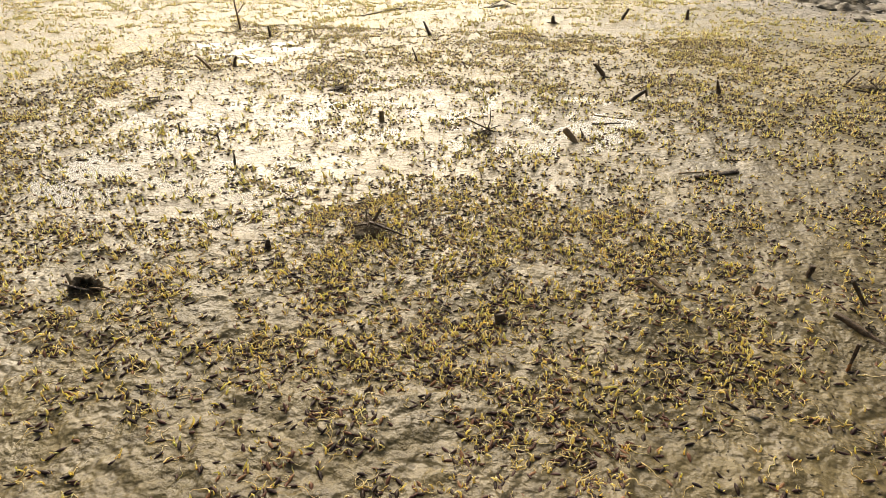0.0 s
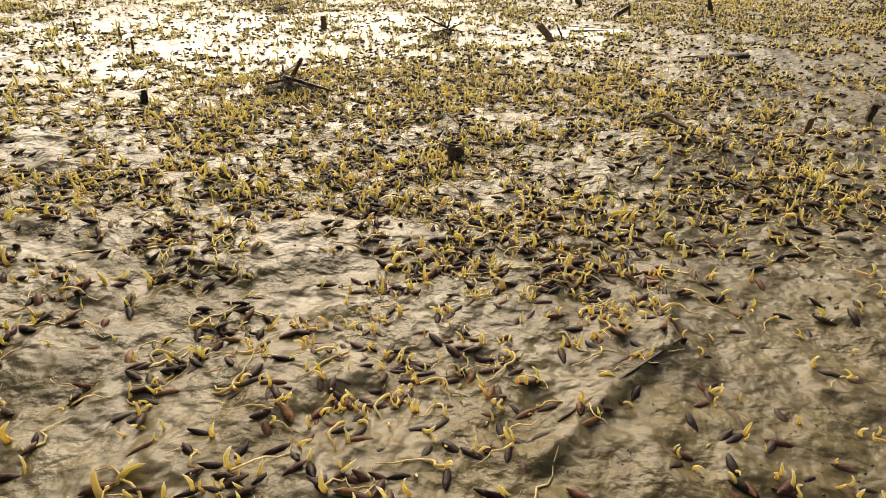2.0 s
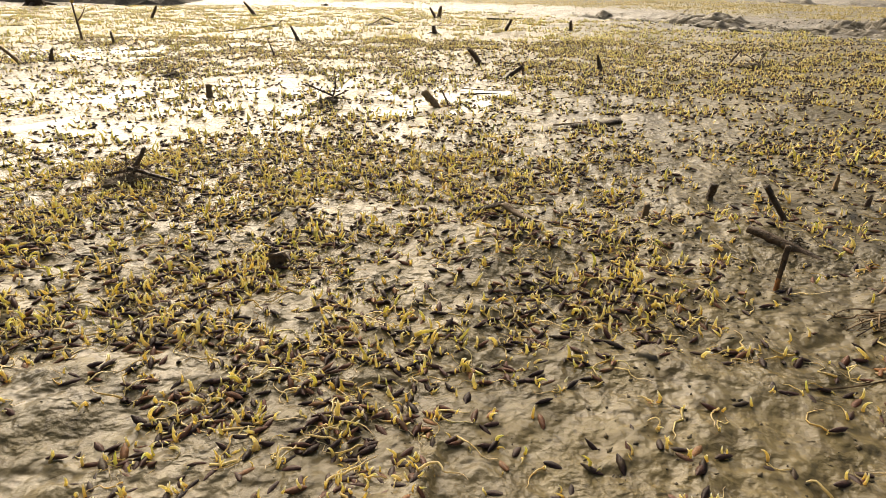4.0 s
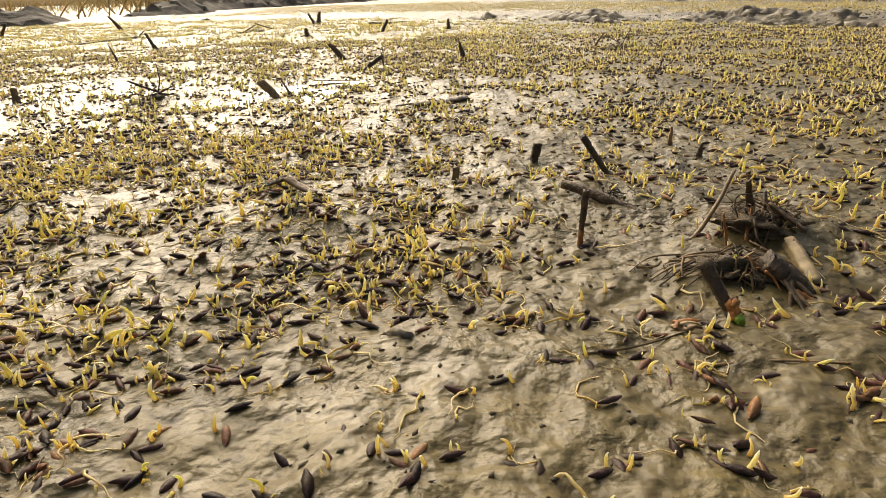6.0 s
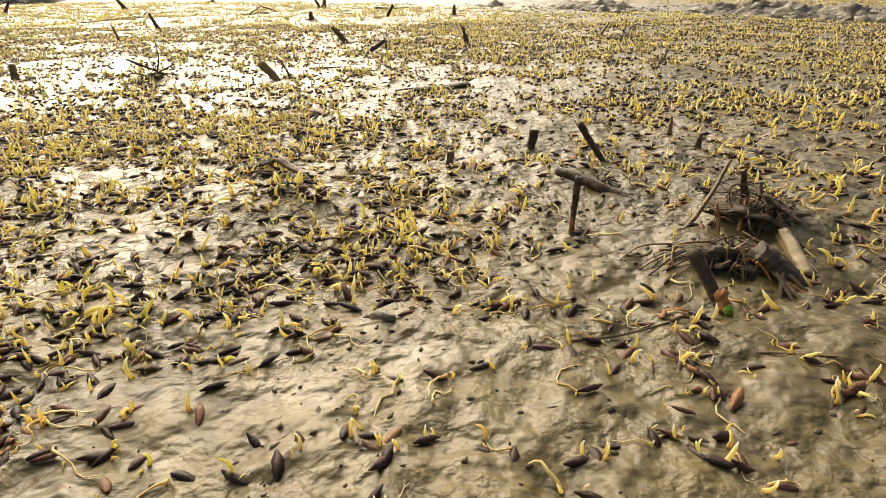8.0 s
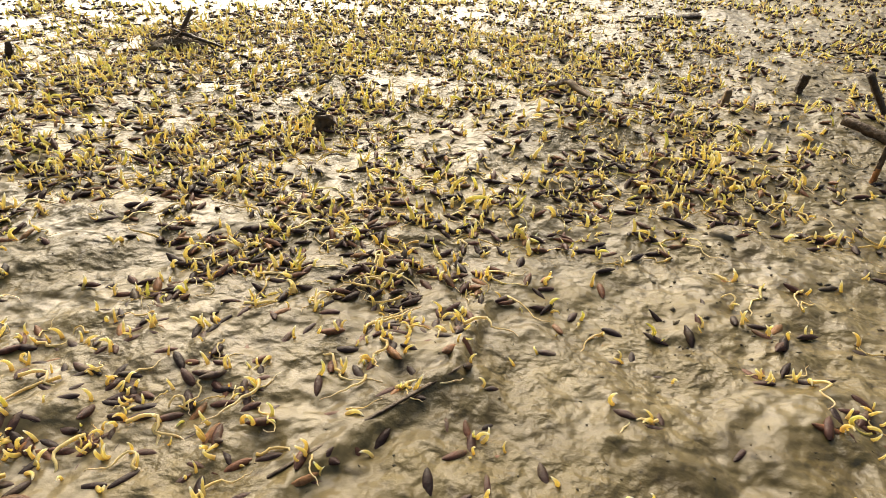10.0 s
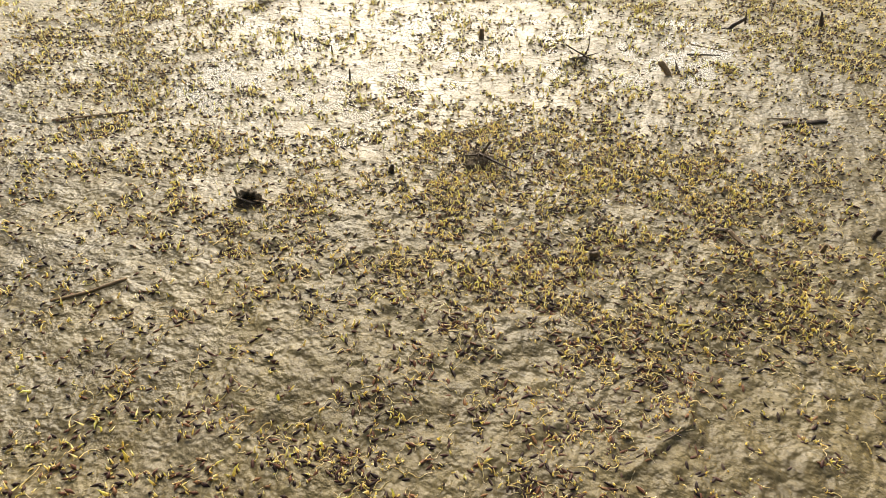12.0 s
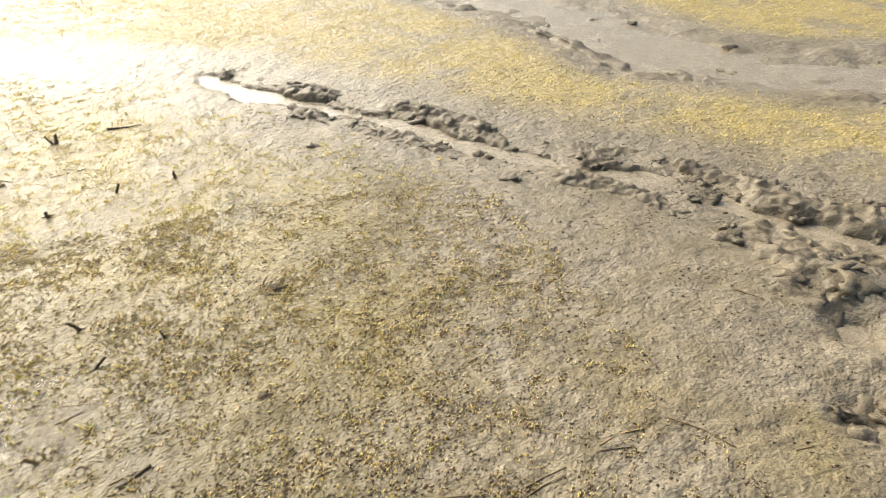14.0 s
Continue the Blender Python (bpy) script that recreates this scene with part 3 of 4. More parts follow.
def sown(x0, x1, y0, y1, per_metre, keep, spread=0.006, alone=0.48):
    """Places of seeds, which fell in small clusters; per_metre is the most to a square metre."""
    n = int((x1 - x0) * (y1 - y0) * per_metre * alone)
    x, y = rng.uniform(x0, x1, n), rng.uniform(y0, y1, n)
    ok = rng.uniform(0, 1, n) < keep(x, y) / 2.8
    x, y = x[ok], y[ok]
    many = np.minimum(rng.geometric(alone, len(x)), 12)
    x, y = np.repeat(x, many), np.repeat(y, many)
    return x + rng.normal(0, spread, len(x)), y + rng.normal(0, spread, len(y))


def is_close(x, y):
    return (np.abs(x - 0.06) < 0.24) & (y < 0.36) & (y > 0.2)


def sow(x, y, hulls, shoots, roots, names, p_shoot, p_root, green, usual=0.0056):
    n = len(x)
    z = height(x, y)
    size, yaw = rng.normal(0.0077, 0.0008, n), rng.uniform(0, 2 * np.pi, n)
    few = rng.uniform(0, 1, n) < (0.5 if roots is None else 0.8 if len(hulls[0]) == 6 else 0.9)
    made = [strewn(hulls, x[few], y[few], z[few] + (0.0 if len(hulls[0]) > 6 else 0.001) - rng.uniform(-0.0014, 0.0007, few.sum()), size[few], yaw[few], rng.normal(0, 0.26, few.sum()), rng.uniform(0.85, 1.12, few.sum()) * (1.1 if len(hulls[0]) > 6 else 1.25))]
    joined(names[0], made, HULL, "dark brown rice seed hulls scattered on wet mud", "seeds")
    end = rng.choice([-1, 1], n) * 0.4 * size
    ex, ey = x + end * np.cos(yaw), y + end * np.sin(yaw)
    pale, fresh = [], []
    for again in range(3):
        has = rng.uniform(0, 1, n) < p_shoot * (1, 0.45, 0.12)[again]
        kind = rng.integers(0, len(shoots), n)
        leaf = rng.uniform(0, 1, n) < np.clip(green + 0.4 * wetness(x, y), 0, 0.8)
        for k, form in enumerate(shoots):
            for isle, bag in ((False, pale), (True, fresh)):
                m = has & (kind == k) & (leaf == isle)
                if m.any():
                    tall = np.clip(rng.lognormal(math.log(usual), 0.35, m.sum()), 0.0022, 0.0095) * (1.3 if isle else 1.0)
                    bag.append(strewn(form, ex[m] + rng.normal(0, 0.0013, m.sum()), ey[m] + rng.normal(0, 0.0013, m.sum()), z[m] + (0.0 if len(hulls[0]) > 6 else 0.0006), tall, rng.uniform(0, 2 * np.pi, m.sum()), rng.normal(0, 0.62, m.sum())))
    joined(names[1], pale, SHOOT, "pale yellow shoots standing from the sprouted seeds", "shoots")
    joined(names[2], fresh, GREEN, "fresh yellow-green blades of sprouted rice", "shoots")
    if roots:
        has, kind, bag = rng.uniform(0, 1, n) < p_root, rng.integers(0, len(roots), n), []
        for k, form in enumerate(roots):
            m = has & (kind == k)
            if m.any():
                bag.append(strewn(form, ex[m], ey[m], z[m], rng.uniform(0.008, 0.024, m.sum()), rng.uniform(0, 2 * np.pi, m.sum()), on_ground=True))
        joined(names[3], bag, ROOT, "thin yellow roots creeping over the mud", "roots")


NEAR = (-0.42, 0.6, 0.12, 0.72)
x, y = sown(*NEAR, 55000, bed)
ok = ~is_close(x, y)
sow(x[ok], y[ok], HULL_FINE, SHOOT_FINE, ROOT_FINE, ("rice_seeds", "pale_shoots", "green_shoots", "creeping_roots"), 0.74, 0.34, 0.07, 0.0048)
x, y = sown(-1.2, 1.4, -0.1, 2.0, 36000, bed, 0.009, 0.36)
ok = ~((x > NEAR[0]) & (x < NEAR[1]) & (y > NEAR[2]) & (y < NEAR[3]))
sow(x[ok], y[ok], HULL_MID, SHOOT_MID, ROOT_MID, ("rice_seeds", "pale_shoots", "green_shoots", "creeping_roots"), 0.66, 0.1, 0.1, 0.0053)
x, y = sown(-4.0, 1.7, 0.2, 4.4, 9000, lambda x, y: bed(x, y) * ((y > 2.0) | (x < -1.2)), 0.012, 0.22)
sow(x, y, HULL_FAR, SHOOT_FAR, None, ("rice_seeds", "pale_shoots", "green_shoots"), 1.1, 0, 0.3, 0.0072)


x, y = sown(-2.0, 6, 1.0, 8.5, 3200, next_beds, 0.02)
z = height(x, y)
kind = rng.integers(0, 4, len(x))
joined("sprouting_beds", [strewn(TUFT_FAR[k], x[kind == k], y[kind == k], z[kind == k], rng.uniform(0.007, 0.012, (kind == k).sum()), rng.uniform(0, 6.28, (kind == k).sum())) for k in range(4)],
       BEDSHOOT, "yellow carpet of sprouted rice on neighbouring beds", "shoots")


# ---- grit and crumbs strewn over the mud ----


def crumbs(x0, x1, y0, y1, count, small, large, keep):
    x, y = rng.uniform(x0, x1, count), rng.uniform(y0, y1, count)
    ok = rng.uniform(0, 1, count) < keep(x, y)
    x, y, n = x[ok], y[ok], ok.sum()
    return strewn(grain_far(), x, y, height(x, y), rng.uniform(small, large, n), rng.uniform(0, 6.28, n), rng.normal(0, 0.5, n), rng.uniform(0.8, 2.2, n))


def off_water(x, y):
    return 0.25 + 0.75 * smooth(rolling(x, y, 0.12, 51), -0.3, 0.5)


joined("mud_crumbs", [crumbs(0.14, 0.7, 0.3, 0.85, 5600, 0.0012, 0.004, off_water), crumbs(-0.2, 0.4, 0.2, 0.5, 1600, 0.0006, 0.0016, off_water), crumbs(0.4, 2.6, 0.35, 3.2, 12500, 0.003, 0.015, off_water),
                      crumbs(-1.2, 1.2, 0.4, 1.8, 3000, 0.003, 0.008, off_water)], CRUMB, "small dark crumbs and bits strewn over mud", "mud crumbs")

# ---- single sprouted seeds nearest to the walk ----
HULL_CLOSE = [mesh_of("hull", *(lambda f: (f[0] * np.array([1, w, w]), f[1], f[2]))(hull_form(9, 10))) for w in (0.9, 1.0, 1.1)]
SHOOT_CLOSE = [mesh_of("shoot", *shoot_form(b, l, 9, 8, 0.11)) for b, l in SHAPES]
ROOT_CLOSE = [mesh_of("root", *root_form(i, 16, 6)) for i in range(8)]
for meshes, mat in ((HULL_CLOSE, HULL), (SHOOT_CLOSE, SHOOT), (ROOT_CLOSE, ROOT)):
    for me in meshes:
        me.materials.append(mat)


def holder(name, m, label, category, group=""):
    ob = new(name)
    ob.empty_display_size = 0.01
    ob.matrix_basis = m
    return tagged(ob, label, category, group)


def set_part(name, me, parent, m, label=""):
    ob = new(name, me)
    ob.parent = parent
    ob.matrix_basis = m
    if label:
        tagged(ob, label)
    return ob


def lie(x, y):
    """Position and slope of the mud at a place."""
    e = 0.004
    z, zx, zy = h_at(x, y), h_at(x + e, y), h_at(x, y + e)
    n = Vector((-(zx - z) / e, -(zy - z) / e, 1)).normalized()
    return Matrix.Translation((x, y, z)) @ Vector((0, 0, 1)).rotation_difference(n).to_matrix().to_4x4()


def sprouted_seed(x, y, shoots, root, size=0.0078, tall=0.0042):
    g = random.uniform
    ob = holder("sprouted_rice_seed", lie(x, y) @ pose(0, 0, 0, 0, 0, g(0, 360)),
                ("dark rice seed with pale yellow shoot on wet mud" if shoots == 1 else
                 "dark rice seed with several yellow shoots on mud" if shoots else "bare dark brown rice seed lying on wet mud"), "rice seed", "seeds near the walk")
    scale = Matrix.Diagonal((size, size, size, 1))
    set_part("hull", random.choice(HULL_CLOSE), ob, pose(0.4 * size, g(-0.001, 0.001), g(-0.0012, 0.0), 0, g(-14, 14), g(-25, 25)) @ scale)
    if shoots > 1:
        set_part("hull", random.choice(HULL_CLOSE), ob, pose(-0.3 * size, g(-0.003, 0.003), g(-0.001, 0.0), 0, g(-14, 14), g(60, 140)) @ scale)
    for i in range(shoots):
        t = tall * g(0.6, 1.35)
        set_part("shoot", random.choice(SHOOT_CLOSE), ob, pose(g(-0.002, 0.001) * (1 + i), g(-0.0015, 0.0015) * (1 + i), 0.0004, g(-28, 28), g(-28, 28), g(0, 360)) @ Matrix.Diagonal((t, t, t, 1)))
    for i in range(root):
        t = g(0.009, 0.024)
        set_part("root", random.choice(ROOT_CLOSE), ob, pose(0, 0, 0.0004, 0, 0, g(0, 360)) @ Matrix.Diagonal((t, t, t, 1)))
    return ob


SPROUTS = [(0.205, 0.315), (0.23, 0.309), (0.235, 0.311), (0.222, 0.301), (0.257, 0.306), (0.277, 0.309), (0.268, 0.297), (0.283, 0.343), (0.299, 0.355), (0.3, 0.382), (0.279, 0.392), (0.253, 0.353), (0.233, 0.358), (0.224, 0.358), (0.209, 0.35), (0.196, 0.344), (0.086, 0.327), (0.108, 0.331), (0.128, 0.308), (0.119, 0.312), (0.125, 0.335), (0.087, 0.374), (0.128, 0.357), (0.116, 0.364), (0.061, 0.25), (0.095, 0.253), (0.13, 0.269), (0.141, 0.266), (0.134, 0.295), (0.147, 0.288), (0.171, 0.33), (0.172, 0.319), (0.18, 0.315), (-0.08, 0.235), (-0.021, 0.229), (-0.007, 0.238), (0.018, 0.222), (-0.026, 0.26), (0.009, 0.269), (0.01, 0.248)]
for i, (sx, sy) in enumerate(SPROUTS):
    sprouted_seed(sx, sy, 1 + (i % 3 == 1) + (i % 5 == 2), int(i % 3 == 0), tall=0.0044)
for sx, sy, n in ((0.0416, 0.2444, 4), (0.0523, 0.265, 2), (0.172, 0.349, 3), (-0.111, 0.328, 2), (0.086, 0.329, 3), (0.059, 0.407, 3), (0.126, 0.433, 3)):
    sprouted_seed(sx, sy, n, 2, tall=0.0048)
taken = np.array(SPROUTS)
x, y = sown(-0.18, 0.3, 0.2, 0.36, 44000, bed)
free = np.array([np.hypot(*(taken - (a, b)).T).min() > 0.006 for a, b in zip(x, y)])
x, y = x[free], y[free]
order = np.argsort(np.hypot((x - 0.1) * 0.6, y - 0.2))
for a, b in zip(x[order[:290]], y[order[:290]]):
    sprouted_seed(float(a), float(b), random.choice((0, 0, 0, 1, 1, 1, 2, 3)), int(random.random() < 0.25))
rest = order[290:]
sow(x[rest], y[rest], HULL_FINE, SHOOT_FINE, ROOT_FINE, ("rice_seeds", "pale_shoots", "green_shoots", "creeping_roots"), 0.62, 0.34, 0.05, 0.0042)

# ---- stalks, stubble and roots left in the mud ----


def stalk_mesh(name, points, r0, r1, mat, sides=10, rough=0.12, seed=0, flat=1.0, broken=True):
    """A weathered stalk through the given points, its ends closed and torn."""
    g = np.random.default_rng(seed)
    pts = np.asarray(points, float)
    s = np.linspace(0, len(pts) - 1, max(8, 5 * len(pts)) if r0 > 0.0008 else 8)
    fine = np.stack([np.interp(s, np.arange(len(pts)), pts[:, i]) for i in range(3)], 1)
    for _ in range(3):
        fine[1:-1] = (fine[:-2] + 2 * fine[1:-1] + fine[2:]) / 4
    k = len(fine)
    fine[1:-1] += g.normal(0, 0.06 * r0, (k - 2, 3))
    r = np.linspace(r0, r1, k) * (1 + g.normal(0, rough * 0.12, k))
    r[0] *= 0.9
    fine = np.vstack([fine[0], fine, fine[-1]])
    r = np.r_[1e-5, r, 1e-5]
    fine[0] -= (fine[2] - fine[1]) * 0.02
    fine[-1] += (fine[-2] - fine[-3]) * 0.02
    verts, faces, along = tube(fine, r, sides)
    v = verts.reshape(-1, sides, 3)
    mid = fine[:, None]
    ridge = 1 + g.normal(0, rough, (1, sides, 1)) + g.normal(0, rough * 0.3, v.shape[:2] + (1,))
    v = mid + (v - mid) * ridge
    if flat != 1.0:
        v[..., 2] = mid[..., 2] + (v[..., 2] - mid[..., 2]) * flat
    if broken:
        v[-2] += (fine[-1] - fine[-4])[None] * g.uniform(-0.15, 0.35, (sides, 1))
    me = mesh_of(name, v.reshape(-1, 3), faces, along, smooth_shade=True)
    me.materials.append(mat)
    return me


def on_mud(x, y, turn=0.0, sink=0.0):
    return pose(x, y, h_at(x, y) - sink, 0, 0, turn)


def stub(name, x, y, dx, dz, r0, r1, mat, label, category="stalk", seed=0, dy=0.0, roots=0, group="broken stalks in the mud"):
    """A broken stalk stuck in the mud, its top off to one side."""
    ob = holder(name, on_mud(x, y), label, category, group)
    bow = 0.03 * dx
    stem = set_part("stem", stalk_mesh("stem", [(0, 0, -0.004), (0.42 * dx - bow, 0.4 * dy, 0.4 * dz), (dx, dy, dz)], 1.15 * r0, r1, mat, 10, 0.28, seed), ob, Matrix())
    g = np.random.default_rng(seed + 90)
    for i in range(roots):
        a, l = g.uniform(0, 6.28), g.uniform(1.5, 4) * r0
        set_part("root", stalk_mesh("root", [(0, 0, 0.4 * r0), (l * 0.5 * math.cos(a), l * 0.5 * math.sin(a), 0.5 * r0), (l * math.cos(a), l * math.sin(a), -0.2 * r0)], 0.35 * r0, 0.12 * r0, mat, 5, 0.1, seed + i), stem, Matrix())
    return ob


def lying(name, ax, ay, bx, by, r0, r1, mat, label, category="stalk", seed=0, lift=0.6, rise=0.0, flat=0.8, bend=0.0, group="stalks lying on the mud"):
    """A stalk lying on the mud from one place to another."""
    cx, cy = (ax + bx) / 2, (ay + by) / 2
    z = h_at(cx, cy)
    ob = holder(name, pose(cx, cy, z), label, category, group)
    nx, ny = -(by - ay) * bend, (bx - ax) * bend
    pts = [(ax - cx, ay - cy, h_at(ax, ay) - z + lift * r0), (nx, ny, 0.4 * lift * r0 + 0.5 * rise), (bx - cx, by - cy, h_at(bx, by) - z + lift * r1 + rise)]
    set_part("stem", stalk_mesh("stem", pts, 0.72 * r0, 0.72 * r1, mat, 9, 0.22, seed, flat), ob, Matrix())
    return ob


def lump_mesh(name, size, mat, seed, squash=0.6, rough=0.35, detail=3):
    bm = bmesh.new()
    bmesh.ops.create_icosphere(bm, subdivisions=detail, radius=1.0)
    off = Vector((seed * 3.7, seed * 1.3, seed * 2.1))
    for v in bm.verts:
        n = noise.noise(v.co * 1.3 + off) * rough + noise.noise(v.co * 3.3 + off) * rough * 0.75 + noise.noise(v.co * 7 + off) * rough * 0.5 + noise.noise(v.co * 15 + off) * rough * 0.3
        v.co *= size * (1 + n)
        v.co.z *= squash
    me = bpy.data.meshes.new(name)
    bm.to_mesh(me)
    bm.free()
    for p in me.polygons:
        p.use_smooth = True
    me.materials.append(mat)
    return me


def matted_clump(x, y, wide, tall, label, seed, stems, fibres=14, thick=0.5):
    """The rotted foot of a rice plant: a matted crown with stalks and root fibres."""
    g = np.random.default_rng(seed)
    ob = holder("stubble_clump", on_mud(x, y), label, "stubble", "old stubble clumps")
    set_part("crown", lump_mesh("crown", wide * 0.42, ROOTMAT, seed, tall / wide * 1.3, 0.65, 4), ob, pose(0, 0, -0.2 * tall))
    for i in range(fibres):
        a, l = g.uniform(0, 6.28), wide * g.uniform(0.12, 0.5)
        c, s = math.cos(a), math.sin(a)
        h, start = tall * g.uniform(0.3, 1.15), g.uniform(-0.3, 0.3, 2) * wide
        q = g.normal(0, 0.14, (3, 2)) * wide
        pts = [(start[0], start[1], h), (start[0] + 0.3 * l * c + q[0, 0], start[1] + 0.3 * l * s + q[0, 1], h * g.uniform(0.7, 1.15)),
               (start[0] + 0.65 * l * c + q[1, 0], start[1] + 0.65 * l * s + q[1, 1], h * g.uniform(0.3, 0.8)), (start[0] + l * c + q[2, 0], start[1] + l * s + q[2, 1], g.uniform(-0.001, 0.003))]
        r = g.uniform(0.0002, 0.0005) * (1 + wide * 2)
        set_part("root_fibre", stalk_mesh("root_fibre", pts, r, 0.5 * r, STICK if i % 3 == 0 else FIBRE, 4, 0.2, seed * 31 + i), ob, Matrix())
    for i, (ax, ay, az, bx, by, bz, r0, r1, mat) in enumerate(stems):
        drop = h_at(x + ax, y + ay) - h_at(x, y)
        az, bz = az + drop, bz + drop
        mid = ((ax + bx) / 2 + g.normal(0, 0.05) * (bz - az), (ay + by) / 2, (az + bz) / 2)
        set_part("stem", stalk_mesh("stem", [(ax, ay, az), mid, (bx, by, bz)], thick * r0, thick * r1, mat, 12, 0.2, seed * 7 + i), ob, Matrix())
    return ob


matted_clump(-0.205, 0.602, 0.044, 0.014, "matted dark clump of rotted rice stubble", 3,
             [(0.001, 0, 0.004, 0.012, 0.006, 0.025, 0.0024, 0.002, STICK), (0.0, -0.004, 0.011, 0.046, -0.012, 0.003, 0.0026, 0.0012, STICK),
              (-0.006, 0.004, 0.008, -0.007, 0.008, 0.02, 0.0009, 0.0006, STICK), (-0.018, -0.006, 0.008, 0.004, -0.002, 0.012, 0.0018, 0.0014, STICK)], 34, 0.8)
matted_clump(-0.146, 0.998, 0.034, 0.012, "dark starry root clump with spread stalks", 5,
             [(0, 0, 0.006, 0.004, 0.0, 0.042, 0.0022, 0.001, STICK), (0, 0, 0.008, -0.034, 0.0, 0.022, 0.0026, 0.002, STICK), (0, 0, 0.006, 0.022, 0, 0.016, 0.002, 0.001, STICK),
              (0, 0, 0.006, 0.026, -0.006, 0.004, 0.0022, 0.001, STICK), (0, 0, 0.006, -0.022, -0.008, 0.002, 0.0025, 0.001, STICK), (0, 0, 0.006, -0.008, 0, 0.024, 0.0012, 0.0007, STICK)], 8)


def beam(ob, name, a, b, r0, r1, mat, seed, bow=(0, 0, 0), sides=11, label="", rough=0.16):
    """A stem between two places of the world, as a part of a thing."""
    o = ob.matrix_basis.translation
    a, b = Vector(a) - o, Vector(b) - o
    part_ob = set_part(name, stalk_mesh(name, [a, a.lerp(b, 0.35) + Vector(bow), a.lerp(b, 0.7) + 0.8 * Vector(bow), b], r0, r1, mat, sides, rough, seed), ob, Matrix())
    return tagged(part_ob, label) if label else part_ob


def tuft(ob, x, y, wide, tall, count, seed, mats, reach=1.0, lean=(0, 0)):
    """Root fibres tangled about a place, some running out over the mud."""
    g, o = np.random.default_rng(seed), ob.matrix_basis.translation
    for i in range(count):
        a, l = g.uniform(0, 6.28), wide * reach * g.uniform(0.35, 1.0)
        sx, sy = x + g.normal(0, 0.28) * wide, y + g.normal(0, 0.2) * wide
        ex, ey = sx + l * math.cos(a) + lean[0], sy + 0.7 * l * math.sin(a) + lean[1]
        mx, my = (sx + ex) / 2 + g.normal(0, 0.2) * wide, (sy + ey) / 2 + g.normal(0, 0.15) * wide
        pts = [(sx - o.x, sy - o.y, h_at(sx, sy) - o.z + tall * g.uniform(0.3, 1.0)), (mx - o.x, my - o.y, h_at(mx, my) - o.z + tall * g.uniform(0.2, 0.9)), (ex - o.x, ey - o.y, h_at(ex, ey) - o.z + 0.0004)]
        r = g.uniform(0.00025, 0.0007)
        set_part("root_fibre", stalk_mesh("root_fibre", pts, r, 0.55 * r, mats[i % len(mats)], 4, 0.2, seed * 31 + i), ob, Matrix())


def thing_at(name, x, y, label, category, group="broken stalks in the mud"):
    return holder(name, on_mud(x, y), label, category, group)


log = thing_at("fallen_stalk", 0.28, 0.51, "thick dark rotten stalk fallen over wet mud", "stalk", "stalks lying on the mud")
beam(log, "stem", (0.262, 0.529, 0.0105), (0.298, 0.491, 0.002), 0.0024, 0.0026, STICK, 201, (0, 0, 0.001), rough=0.32)
beam(log, "side_root", (0.288, 0.502, 0.006), (0.302, 0.486, 0.001), 0.0014, 0.0008, STICK, 202)
tuft(log, 0.283, 0.512, 0.012, 0.006, 14, 203, (STICK, ROOTMAT))
stick = thing_at("leaning_stick", 0.300, 0.555, "straight dark stick leaning out of the mud", "stick")
beam(stick, "stem", (0.3005, 0.556, -0.002), (0.2785, 0.557, 0.03), 0.0015, 0.0018, STICK, 204)
stick = thing_at("upright_stick", 0.255, 0.455, "short brown stick with a rusty foot", "stick")
beam(stick, "stem", (0.2553, 0.455, 0.008), (0.2568, 0.455, 0.028), 0.0012, 0.0015, STICK, 205)
beam(stick, "foot", (0.2548, 0.455, -0.003), (0.2554, 0.455, 0.0095), 0.0014, 0.0013, RUST, 206, label="rusty orange foot of the stick")
twig = thing_at("long_twig", 0.296, 0.444, "long thin bent twig leaning over mud", "twig")
stem = beam(twig, "stem", (0.2955, 0.4435, 0.0005), (0.3265, 0.464, 0.032), 0.0012, 0.0008, STALK, 207, (0.002, 0, -0.0028), 7)
beam(twig, "side_twig", (0.3, 0.45, 0.0012), (0.287, 0.462, 0.001), 0.0006, 0.0004, STICK, 208, (0, 0, 0.0015), 5).parent = stem
stump = matted_clump(0.336, 0.45, 0.036, 0.011, "pointed mound of tangled old roots", 11,
                     [(-0.006, 0.0, 0.006, -0.011, -0.004, 0.019, 0.002, 0.001, STICK), (-0.002, -0.004, 0.008, -0.001, 0.0, 0.014, 0.0016, 0.0008, STICK),
                      (-0.014, -0.014, 0.002, -0.006, 0.0, 0.014, 0.0009, 0.0007, RUST), (-0.002, -0.006, 0.011, 0.008, -0.02, 0.003, 0.0016, 0.001, STICK)], 26, 0.75)
tuft(stump, 0.332, 0.444, 0.018, 0.01, 30, 211, (STICK, FIBRE, ROOTMAT), 0.8)
twig = thing_at("red_twig", 0.3145, 0.436, "thin upright reddish twig among old roots", "twig")
beam(twig, "stem", (0.3155, 0.436, -0.002), (0.311, 0.436, 0.021), 0.0005, 0.0006, RUST, 212, (0.0006, 0, 0), 6)
straw = thing_at("split_straw", 0.335, 0.416, "split pale hollow straw leaning on roots", "straw")
tube_ob = beam(straw, "tube", (0.3375, 0.43, 0.0105), (0.3335, 0.402, 0.003), 0.0026, 0.0033, STRAW, 213, (0, 0, 0.001), 12)
split = beam(straw, "split", (0.3372, 0.4262, 0.0123), (0.3358, 0.4135, 0.0094), 0.0005, 0.0007, STICK, 214, label="dark split along the straw")
split.parent = tube_ob
